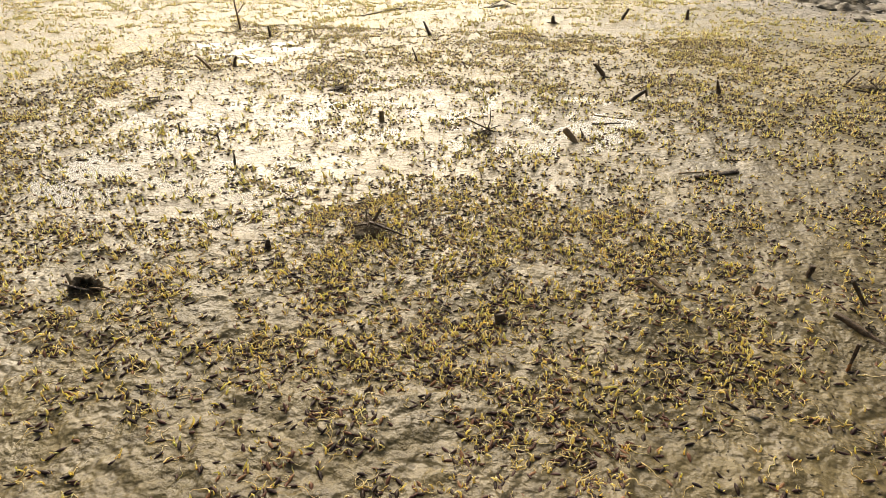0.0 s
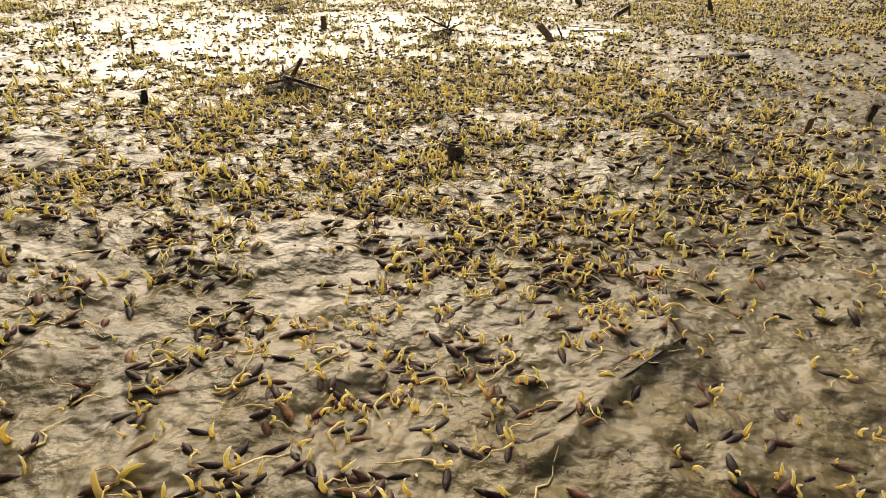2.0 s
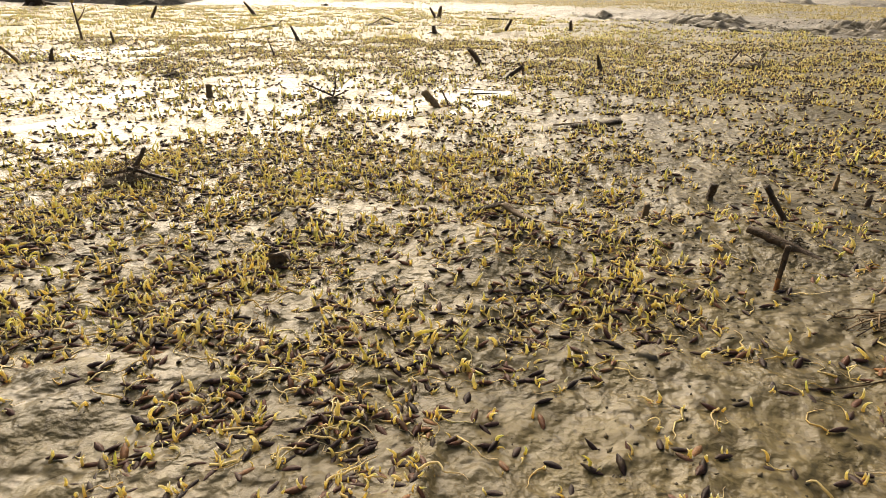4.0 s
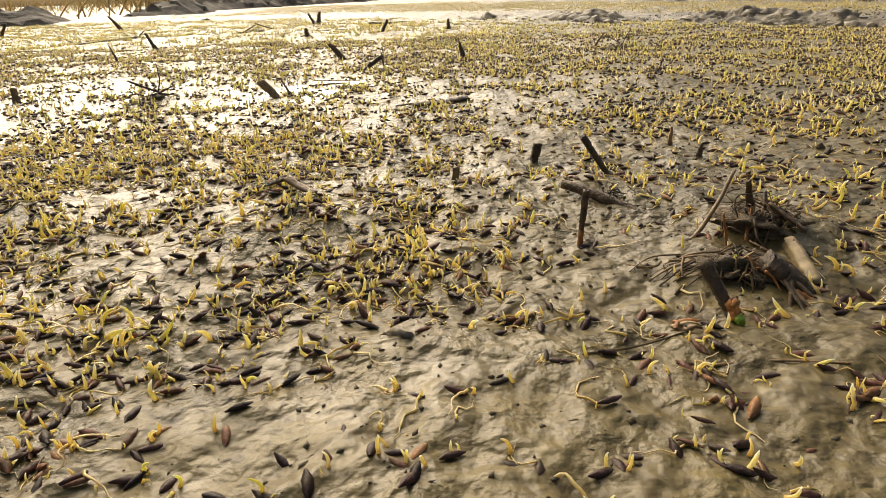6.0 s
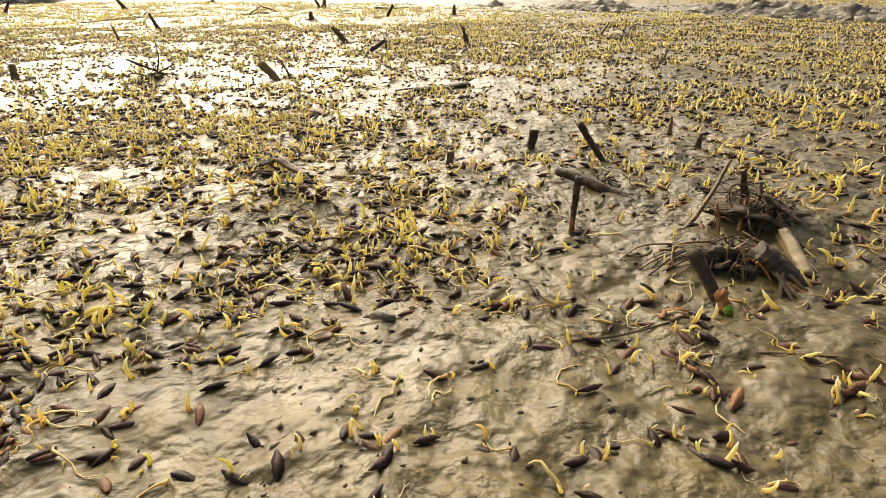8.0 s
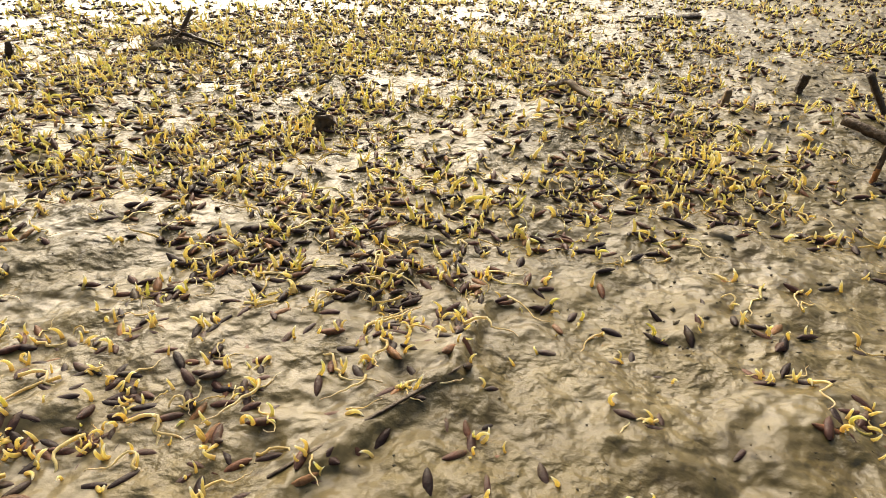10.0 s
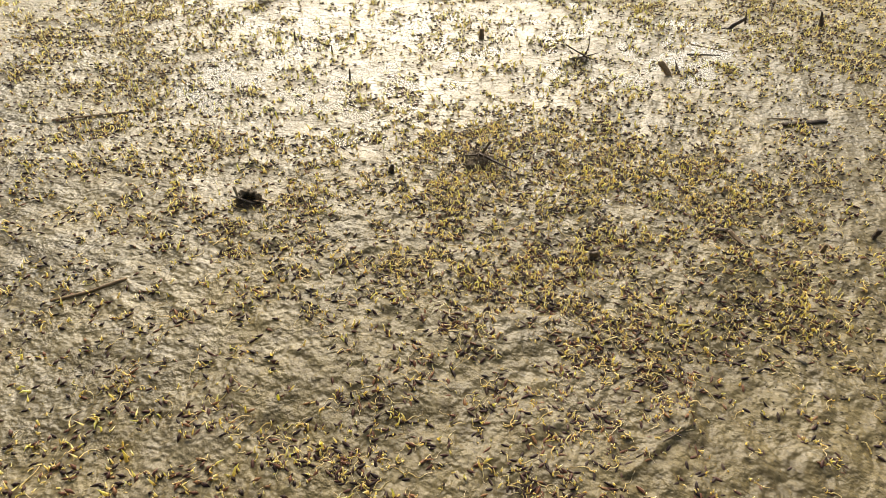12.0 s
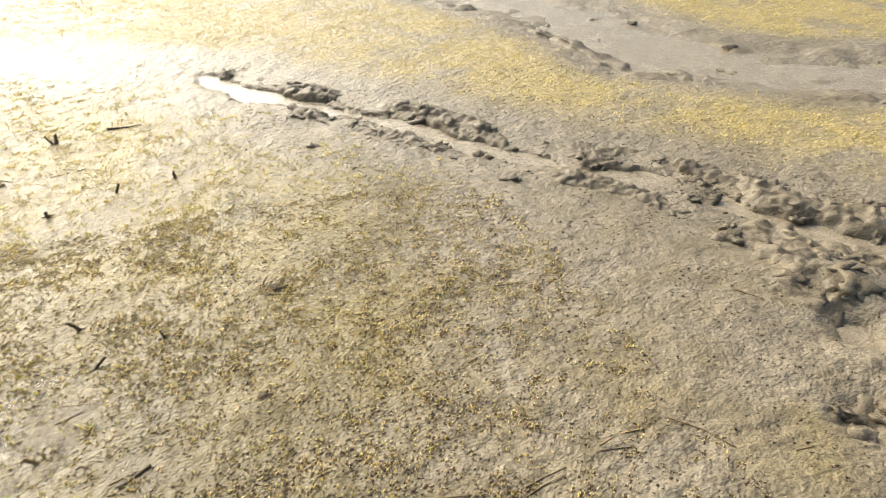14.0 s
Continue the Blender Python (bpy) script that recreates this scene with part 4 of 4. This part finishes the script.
mat_ob = thing_at("root_mat", 0.305, 0.412, "low tangled mat of brown roots on mud", "roots", "old stubble clumps")
set_part("crown", lump_mesh("crown", 0.013, ROOTMAT, 215, 0.42, 0.7, 4), mat_ob, pose(0.004, 0.002, -0.0005))
tuft(mat_ob, 0.302, 0.412, 0.026, 0.008, 34, 216, (FIBRE, STALK, STICK), 0.9, (-0.003, 0))
tuft(mat_ob, 0.29, 0.42, 0.018, 0.005, 12, 217, (STALK, FIBRE), 1.1, (-0.008, 0.002))
tuft(mat_ob, 0.309, 0.405, 0.012, 0.009, 10, 218, (RUST, STALK))
stub_ob = thing_at("cut_stump", 0.291, 0.377, "dark cut stump with a green bud foot", "stump")
low = h_at(0.292, 0.375)
beam(stub_ob, "stem", (0.2908, 0.3785, 0.004), (0.2832, 0.3875, 0.0195), 0.002, 0.0028, STICK, 219, (0.0004, 0, 0), 14, rough=0.1)
set_part("cut_top", lump_mesh("cut_top", 0.0032, ROOTMAT, 222, 0.6, 0.4, 2), stub_ob, Matrix.Translation(Vector((0.283, 0.3878, 0.0206)) - stub_ob.matrix_basis.translation))
foot = beam(stub_ob, "foot", (0.2918, 0.3768, low + 0.0018), (0.2904, 0.379, low + 0.0065), 0.0024, 0.0024, RUST, 220, label="orange rotting foot of the stump")
bud = beam(stub_ob, "bud", (0.2924, 0.3738, low + 0.0012), (0.2918, 0.3772, low + 0.0026), 0.0014, 0.002, BUD, 221, label="small fresh green bud", rough=0.03)
bud.parent = foot
stub_ob = thing_at("cut_stump", 0.321, 0.4, "thick broken brown stub fanning into roots", "stump")
stem = beam(stub_ob, "stem", (0.328, 0.3955, 0.001), (0.3145, 0.4045, 0.0125), 0.0038, 0.0046, STICK, 223, (0, 0, 0.001), 14, rough=0.14)
for i, (dx, dy) in enumerate(((0.006, -0.02), (0.002, -0.022), (0.011, -0.016), (-0.003, -0.018), (0.014, -0.009))):
    beam(stub_ob, "root", (0.316 + 0.002 * i, 0.4015 - 0.001 * i, 0.009), (0.318 + dx, 0.403 + dy, 0.0005), 0.0011, 0.0006, (STALK, STICK)[i % 2], 224 + i, (0, 0, 0.001), 6).parent = stem
beam(stub_ob, "red_root", (0.321, 0.3935, 0.005), (0.3285, 0.387, 0.0015), 0.0014, 0.0009, RUST, 230, sides=7, label="short reddish root of the stub")
husk = thing_at("dead_leaf", 0.279, 0.378, "curled orange-brown leaf husks beside the stump", "leaf", "")
for i, (ax, ay, bx, by, w) in enumerate(((0.272, 0.381, 0.281, 0.3805, 0.0016), (0.269, 0.3755, 0.2805, 0.3775, 0.0014), (0.2725, 0.372, 0.279, 0.374, 0.0017), (0.2695, 0.3735, 0.2725, 0.379, 0.001))):
    o = husk.matrix_basis.translation
    pts = [Vector((ax, ay, h_at(ax, ay) + 0.0004)) - o, Vector(((ax + bx) / 2, (ay + by) / 2, h_at(ax, ay) + 0.0016)) - o, Vector((bx, by, h_at(bx, by) + 0.0012)) - o]
    set_part("leaf_blade", stalk_mesh("leaf_blade", pts, w, 0.4 * w, (RUST, STRAW, STALK, RUST)[i], 8, 0.25, 231 + i, 0.4), husk, Matrix())
hollow = matted_clump(-0.42, 0.396, 0.03, 0.006, "hollow dark stump of old rice stubble", 17,
             [(-0.014, 0.002, 0.002, -0.02, 0.006, 0.016, 0.0022, 0.003, STRAW), (-0.016, -0.006, 0.012, 0.016, -0.008, 0.011, 0.002, 0.002, STICK), (0.01, 0.0, 0.008, 0.034, 0.006, 0.005, 0.0014, 0.001, STALK)], 36)


def hood_mesh(name, size, opening, mat, seed):
    """A rough dome of rotted roots, hollow and open to one side."""
    bm = bmesh.new()
    bmesh.ops.create_icosphere(bm, subdivisions=4, radius=1.0)
    way = Vector(opening).normalized()
    bmesh.ops.delete(bm, geom=[v for v in bm.verts if v.co.dot(way) > 0.55 + 0.18 * noise.noise(v.co * 4) or v.co.z < -0.3], context="VERTS")
    for v in bm.verts:
        v.co *= size * (1 + 0.3 * noise.noise(v.co * 2.2 + Vector((seed, 0, 0))) + 0.22 * noise.noise(v.co * 6) + 0.12 * noise.noise(v.co * 13))
    bmesh.ops.solidify(bm, geom=bm.faces[:], thickness=0.16 * size)
    me = bpy.data.meshes.new(name)
    bm.to_mesh(me)
    bm.free()
    me.materials.append(mat)
    return me


set_part("hollow_crown", hood_mesh("hollow_crown", 0.015, (0.45, -0.7, 0.35), ROOTMAT, 5), hollow, pose(0, 0.004, 0.001), "dark hollow crown of rotted roots")
matted_clump(-0.245, 0.664, 0.02, 0.006, "small heap of brown rotted stubble", 19, [(0, 0, 0.004, 0.018, 0.008, 0.014, 0.0014, 0.001, STALK)], 10)
matted_clump(-0.51, 1.235, 0.036, 0.009, "dark mound of matted old roots", 23, [(0.0, 0.0, 0.008, 0.016, 0.01, 0.014, 0.002, 0.0014, STICK)], 12)
matted_clump(-0.83, 1.045, 0.036, 0.009, "dark mound of matted old roots", 29, [(0.0, 0.0, 0.008, 0.02, 0.0, 0.012, 0.002, 0.0014, STICK)], 10)
matted_clump(-1.06, 0.965, 0.03, 0.008, "dark mound of matted old roots", 31, [(0.0, 0.0, 0.008, -0.016, 0.0, 0.014, 0.002, 0.0014, STICK)], 8)
matted_clump(-0.75, 2.41, 0.07, 0.014, "heap of dead stalks on the far bed", 37, [(-0.01, 0, 0.01, -0.1, -0.19, 0.004, 0.0045, 0.003, STICK), (0, 0, 0.01, 0.02, 0, 0.026, 0.004, 0.002, STICK)], 16)
matted_clump(-0.40, 2.53, 0.06, 0.012, "arched dead stalks on the far bed", 41, [(-0.05, 0, 0.0, 0.0, 0, 0.026, 0.004, 0.003, STICK), (0.0, 0, 0.026, 0.06, 0, 0.006, 0.004, 0.003, STICK), (-0.06, -0.02, 0.004, 0.04, -0.02, 0.006, 0.004, 0.003, STICK)], 12)
matted_clump(0.56, 1.46, 0.05, 0.016, "dark tuft of rotted stubble", 43, [(0, 0, 0.0, 0.02, 0, 0.04, 0.002, 0.001, STICK), (0, 0, 0.01, -0.03, 0, 0.026, 0.002, 0.001, STICK)], 16)
matted_clump(0.48, 1.02, 0.04, 0.012, "dark tuft of rotted stubble", 47, [(0, 0, 0.0, 0.008, 0, 0.02, 0.002, 0.001, STICK)], 14)
matted_clump(0.82, 0.6, 0.05, 0.012, "fan of pale broken straw in the mud", 53,
             [(-0.09, 0.03, 0.004, 0.01, 0.0, 0.012, 0.004, 0.003, STRAW), (-0.07, 0.01, 0.006, 0.02, -0.006, 0.01, 0.004, 0.004, STRAW), (-0.05, -0.02, 0.004, 0.014, 0.0, 0.014, 0.003, 0.004, STALK),
              (-0.08, 0.02, 0.008, 0.0, 0.004, 0.012, 0.003, 0.003, STRAW)], 10)
stub("broken_stalk", 0.002, 1.0, -0.022, 0.021, 0.0036, 0.0044, STALK, "short cut brown stalk leaning in shallow water", seed=1, roots=2)
stub("broken_stalk", 0.014, 1.012, -0.010, 0.02, 0.0013, 0.0007, STICK, "thin dark sliver of stalk beside a cut stalk", seed=2)
stub("broken_stalk", 0.03, 1.458, -0.026, 0.03, 0.0055, 0.0035, STICK, "thick dark broken stalk leaning over", seed=3, roots=3)
stub("broken_stalk", 0.252, 1.33, -0.008, 0.028, 0.0045, 0.0012, STICK, "small pointed dark stalk standing upright", seed=4, roots=2)
stub("broken_stalk", 0.083, 1.272, 0.03, 0.018, 0.0032, 0.003, STICK, "thin forked dark stalk leaning over", seed=5, roots=3, dy=0.02)
stub("broken_stalk", 0.115, 1.31, -0.004, 0.022, 0.0014, 0.0008, STICK, "thin dark twig standing in wet mud", seed=6)
stub("broken_stalk", -0.861, 1.31, -0.04, 0.032, 0.0035, 0.0028, STALK, "thin brown stalk leaning in shallow water", seed=7)
stub("broken_stalk", -0.832, 1.352, 0.01, 0.026, 0.0045, 0.002, STICK, "short dark stalk standing in shallow water", seed=8, roots=2)
stub("broken_stalk", -0.958, 1.766, -0.004, 0.03, 0.003, 0.002, STICK, "short dark stalk standing in wet mud", seed=9)
stub("broken_stalk", -0.42, 1.507, -0.014, 0.034, 0.0035, 0.001, STICK, "thin pointed dark stalk in wet mud", seed=10, roots=2)
stub("broken_stalk", -2.1, 2.6, 0.0, 0.045, 0.006, 0.005, STICK, "short dark stalk on the far bed", seed=11)
stub("broken_stalk", -0.348, 1.04, 0.0, 0.018, 0.0038, 0.0034, STALK, "orange-brown peg of stalk in shallow water", "peg", seed=12)
stub("broken_stalk", -0.489, 0.78, 0.001, 0.02, 0.0015, 0.001, STICK, "thin dark twig standing in shallow water", seed=13)
stub("broken_stalk", -0.567, 0.862, 0.0, 0.016, 0.0016, 0.0012, STICK, "thin dark twig standing in shallow water", seed=14)
stub("broken_stalk", -0.661, 0.892, 0.0, 0.018, 0.0014, 0.0012, STICK, "thin dark twig standing in shallow water", seed=15)
stub("broken_stalk", 0.2023, 0.557, 0.001, 0.011, 0.0022, 0.002, STALK, "small brown peg of stalk in the mud", "peg", seed=16)
stub("broken_stalk", 0.2575, 0.606, 0.002, 0.012, 0.0022, 0.0034, STICK, "dark curled chip of stalk in the mud", "chip", seed=17)
stub("broken_stalk", 0.367, 0.652, 0.001, 0.013, 0.0028, 0.001, STALK, "small pointed brown chip in the mud", "chip", seed=18)
stub("broken_stalk", 0.372, 0.61, 0.002, 0.008, 0.002, 0.001, STICK, "tiny dark chip standing in the mud", "chip", seed=19)
stub("broken_stalk", -0.027, 0.461, 0.0, 0.009, 0.0034, 0.004, STICK, "dark square chip of stalk in the mud", "chip", seed=20)
stub("broken_stalk", -0.301, 0.535, 0.002, 0.014, 0.005, 0.002, STICK, "dark pointed chip of stalk in the mud", "chip", seed=21)
stub("broken_stalk", 0.517, 1.492, 0.02, 0.028, 0.0022, 0.0012, STICK, "thin dark twig leaning over wet mud", seed=22)
stub("broken_stalk", -0.162, 2.183, -0.004, 0.024, 0.007, 0.004, STICK, "dark stump of stalk on the far bed", seed=23, roots=3)
stub("broken_stalk", -0.24, 2.9, 0.008, 0.045, 0.008, 0.005, STICK, "forked dark stump on the far bed", seed=24, roots=5)
stub("broken_stalk", -0.255, 2.9, -0.022, 0.038, 0.005, 0.003, STICK, "dark stump of stalk on the far bed", seed=25)
stub("broken_stalk", -0.5, 1.9, -0.02, 0.04, 0.004, 0.002, STICK, "thin dark stalk on the far bed", seed=26)
stub("broken_stalk", -1.5, 2.9, 0.03, 0.05, 0.005, 0.004, STICK, "thin dark stalk on the far bed", seed=27)
stub("broken_stalk", -1.15, 3.2, -0.05, 0.06, 0.006, 0.003, STICK, "thin dark stalk on the far bed", seed=28)
stub("broken_stalk", 0.05, 2.3, 0.02, 0.035, 0.004, 0.003, STICK, "thin dark stalk on the far bed", seed=29)
stub("broken_stalk", 0.26, 2.35, 0.0, 0.03, 0.005, 0.003, STICK, "thin dark stalk on the far bed", seed=30, roots=4)
post = stub("wooden_post", -3.12, 4.3, 0.01, 0.5, 0.05, 0.045, STICK, "dark wooden post standing in wet mud", "post", seed=33, roots=6, group="")
tall = stub("dry_weed", -1.122, 1.875, -0.01, 0.1, 0.0032, 0.0022, STALK, "thin dry forked weed standing on the bed", "weed", seed=31, group="")
branch = set_part("branch", stalk_mesh("branch", [(-0.002, 0, 0.05), (0.014, 0, 0.066), (0.026, 0, 0.084)], 0.0018, 0.001, STALK, 6, 0.1, 32), tall, Matrix())
set_part("leaf", stalk_mesh("leaf", [(-0.01, 0, 0.098), (-0.004, 0, 0.112), (0.012, 0.004, 0.11)], 0.006, 0.003, DRYGRASS, 8, 0.2, 34, 0.3), tall, Matrix())

lying("fallen_stalk", 0.172, 0.868, 0.232, 0.905, 0.0042, 0.0046, STICK, "dark round stalk lying on wet mud", seed=41)
lying("fallen_stalk", 0.02, 1.108, 0.075, 1.128, 0.002, 0.0016, STICK, "thin dark twig lying in shallow water", seed=42)
lying("dead_leaf", 0.083, 0.55, 0.104, 0.545, 0.0042, 0.005, STICK, "folded dead leaf blade on the mud", "leaf", seed=43, flat=0.35, rise=0.006)
lying("dead_leaf", 0.122, 0.53, 0.104, 0.543, 0.0036, 0.0042, STALK, "folded brown leaf blade on the mud", "leaf", seed=44, flat=0.35, rise=0.006)
lying("bent_straw", 0.019, 1.168, 0.011, 1.394, 0.0022, 0.0016, STRAW, "long pale straw lying in shallow water", "straw", seed=45, bend=0.02)
lying("bent_straw", 0.021, 1.166, 0.087, 1.152, 0.0024, 0.0018, STALK, "brown end of a bent straw", "straw", seed=46)
lying("fallen_stalk", -0.804, 0.475, -0.71, 0.56, 0.003, 0.0025, STALK, "thin brown twig lying on the mud", seed=47)
lying("fallen_stalk", -0.5, 0.188, -0.456, 0.238, 0.0024, 0.002, STALK, "thin brown twig lying on the mud", seed=48)
lying("fallen_stalk", 0.94, 0.569, 1.031, 0.587, 0.0024, 0.0018, STALK, "pale brown twig lying on smooth mud", seed=49, bend=0.08)
lying("fallen_stalk", 1.154, 1.25, 1.247, 1.227, 0.0024, 0.0018, STICK, "dark twig lying on smooth mud", seed=50)
lying("fallen_stalk", -0.05, 3.03, 0.1, 3.02, 0.009, 0.003, STICK, "short dark log lying on the bed edge", seed=52, bend=0.05)
lying("fallen_stalk", -0.212, 2.548, -0.092, 2.585, 0.0024, 0.0024, STALK, "brown twig lying on the bed", seed=54)
lying("fallen_stalk", 1.138, 0.632, 1.254, 0.64, 0.0024, 0.0024, STALK, "pale brown twig lying on smooth mud", seed=55, bend=0.1)
lying("fallen_stalk", 1.319, 0.65, 1.405, 0.535, 0.0024, 0.0018, STALK, "brown twig lying on smooth mud", seed=56, bend=0.1)
lying("fallen_stalk", 0.947, 0.589, 1.043, 0.605, 0.0024, 0.0018, STALK, "brown twig lying on smooth mud", seed=57, bend=0.06)
lying("fallen_stalk", 1.521, 0.485, 1.56, 0.479, 0.0018, 0.0018, STALK, "small brown twig lying on smooth mud", seed=58)
lying("fallen_stalk", 1.78, 0.985, 1.825, 0.926, 0.0030, 0.0024, STALK, "brown twig lying by the furrow", seed=59)
lying("fallen_stalk", 1.133, 0.62, 1.206, 0.607, 0.0018, 0.0018, STICK, "dark twig lying on smooth mud", seed=60)
lying("fallen_stalk", 1.0, 0.745, 1.127, 0.654, 0.0024, 0.0018, STRAW, "pale straw lying on smooth mud", "straw", seed=61)
lying("fallen_stalk", 0.152, 0.885, 0.23, 0.905, 0.0015, 0.001, STALK, "thin brown twig lying on wet mud", seed=63)
lying("fallen_stalk", 0.235, 0.362, 0.27, 0.37, 0.0007, 0.0005, STALK, "thin brown root lying on the mud", "root", seed=64, bend=0.05)
lying("fallen_stalk", 0.27, 0.352, 0.31, 0.345, 0.0007, 0.0005, STALK, "thin brown root lying on the mud", "root", seed=65, bend=0.1)
lying("fallen_stalk", 0.05, 0.226, 0.086, 0.268, 0.0007, 0.0008, STICK, "thin buried stalk showing through the mud", seed=66, lift=0.1)
lying("fallen_stalk", 0.52, 1.44, 0.6, 1.41, 0.003, 0.002, STICK, "dark twig lying among shoots", seed=67)
lying("fallen_stalk", -0.17, 0.55, -0.14, 0.52, 0.0012, 0.001, STRAW, "thin pale straw lying by the clump", "straw", seed=68)
lying("fallen_stalk", -0.23, 0.55, -0.2, 0.53, 0.0012, 0.001, STRAW, "thin pale straw lying by the clump", "straw", seed=69)
lying("fallen_stalk", -1.133, 0.506, -1.042, 0.512, 0.0024, 0.0018, STRAW, "thin pale straw lying among the seeds", "straw", seed=80, bend=0.06)
lying("fallen_stalk", -0.561, -0.005, -0.527, -0.001, 0.0024, 0.0018, STALK, "thin brown twig lying among the seeds", "stalk", seed=83, bend=0.06)
lying("fallen_stalk", -0.821, 0.24, -0.782, 0.239, 0.0024, 0.0018, STRAW, "thin pale straw lying among the seeds", "straw", seed=84, bend=0.06)

# ---- crumbs and clods of mud ----
CRUMBS = [lump_mesh("mud_crumb", 1.0, CLOD, i + 1, 0.5, 0.9, 2) for i in range(4)]
CLODS = [lump_mesh("mud_clod", 1.0, CLOD, i + 11, 0.55, 1.0, 3) for i in range(6)]


def clod(x, y, size, k, label, group):
    ob = new("mud_clod" if size > 0.022 else "mud_crumb", (CLODS if size > 0.022 else CRUMBS)[k % 4])
    ob.matrix_basis = pose(x, y, h_at(x, y) - 0.3 * size, random.uniform(-20, 20), random.uniform(-20, 20), random.uniform(0, 360)) @ Matrix.Diagonal((size, size * random.uniform(0.6, 1), size * random.uniform(0.7, 1.1), 1))
    return tagged(ob, label, "mud clod", group)


HEAPS = [(2.09, 1.51), (1.97, 1.24), (2.33, 1.28), (2.33, 1.42), (2.31, 1.53), (1.88, 1.55), (1.92, 1.84), (1.18, 2.45), (1.15, 2.73), (1.36, 2.68), (0.52, 3.77), (0.65, 3.39), (2.23, 1.02), (2.59, 1.27), (2.08, 1.72), (1.49, 2.13), (2.33, 1.16), (2.08, 1.18), (0.93, 3.03)]
for cx, cy, size in ((0.1765, 0.385, 0.006), (0.184, 0.388, 0.004), (0.17, 0.381, 0.003), (0.2975, 1.14, 0.009), (-0.154, 1.457, 0.012), (0.607, 1.398, 0.011), (0.19, 0.378, 0.003),
                     (0.236, 0.40, 0.003), (0.243, 0.404, 0.0035), (0.228, 0.408, 0.003), (0.83, 2.47, 0.03), (1.495, 1.889, 0.03), (0.02, 0.92, 0.006), (-0.1, 1.03, 0.006)):
    clod(cx, cy, size, int(cx * 1000), "small dark crumb of mud" if size < 0.015 else "dark clod of mud on the bed", "mud crumbs")
for cx, cy, size in ((2.0, 0.9, 0.05), (2.09, 0.87, 0.055), (1.97, 0.98, 0.04), (2.16, 0.8, 0.06), (2.1, 0.95, 0.04), (2.22, 0.74, 0.05), (1.77, 0.53, 0.05), (1.72, 0.57, 0.035), (1.82, 0.5, 0.04), (1.7, 0.47, 0.03), (1.96, 0.83, 0.035)):
    clod(cx, cy, size, int(cx * 100), "large dark clod of mud by the furrow hole", "clods along the furrow")
for k, (cx, cy) in enumerate(HEAPS):
    for j in range(8):
        a, far = random.uniform(0, 6.28), random.uniform(0, 0.13)
        clod(cx + far * math.cos(a), cy + far * math.sin(a), random.uniform(0.012, 0.045) * (1.3 - 5 * far), k + j, "rough brown clod of dug mud beside the furrow", "clods along the furrow")
for i in range(1, len(FURROW) - 1):
    (ax, ay), (bx, by) = FURROW[i], FURROW[i + 1]
    length = math.hypot(bx - ax, by - ay)
    for j in range(int(length / (0.07 if i < 10 else 0.2))):
        t, off = random.random(), random.choice((-1, -1, 1)) * random.triangular(0.03, 0.2, 0.07)
        cx, cy = ax + t * (bx - ax) + off * -(by - ay) / length, ay + t * (by - ay) + off * (bx - ax) / length
        clod(cx, cy, min(0.04, random.lognormvariate(-4.2, 0.45)), i + j, "small brown clod of mud beside the furrow", "clods along the furrow")
for i in range(len(FURROW_FAR) - 2):
    (ax, ay), (bx, by) = FURROW_FAR[i], FURROW_FAR[i + 1]
    for j in range(4):
        t = random.random()
        clod(ax + t * (bx - ax) + random.uniform(-0.35, 0.35), ay + t * (by - ay) + random.uniform(-0.35, 0.35), random.uniform(0.02, 0.06), i + j, "dark clod of mud in the far furrow", "clods along the far furrow")

# ---- dry grass behind the bunds ----
n = 6000
gx, gy = rng.uniform(-12, 16, n), rng.uniform(5.2, 30, n)
side = along_line(gx, gy, BUND_FAR)
behind = np.where(gx < -2.2, gy > 5.7 + 0.2 * rolling(gx, gy, 0.5, 44), (side[1] > 0) & (side[0] > 0.3))
far_line = (gx > -2.2) & (gy > 17)
ok = behind | far_line
gx, gy = gx[ok], gy[ok]
gz = height(gx, gy)
tall_as = np.where(gx < -3.4, 0.14, 0.42) * rng.uniform(0.6, 1.3, len(gx)) * np.clip(gy / 9, 0.6, 2.2)
kind = rng.integers(0, 4, len(gx))
GRASS_FORM = [shoot_form(b, l, 3, 3, 0.03) for b, l in ((0.3, 0.0), (0.8, -0.2), (0.5, 0.3), (1.3, -0.1))]
joined("dry_grass", [strewn(GRASS_FORM[k], gx[kind == k], gy[kind == k], gz[kind == k], tall_as[kind == k], rng.uniform(0, 6.28, (kind == k).sum())) for k in range(4)],
       DRYGRASS, "tall dry yellow grass growing behind the bund", "grass")
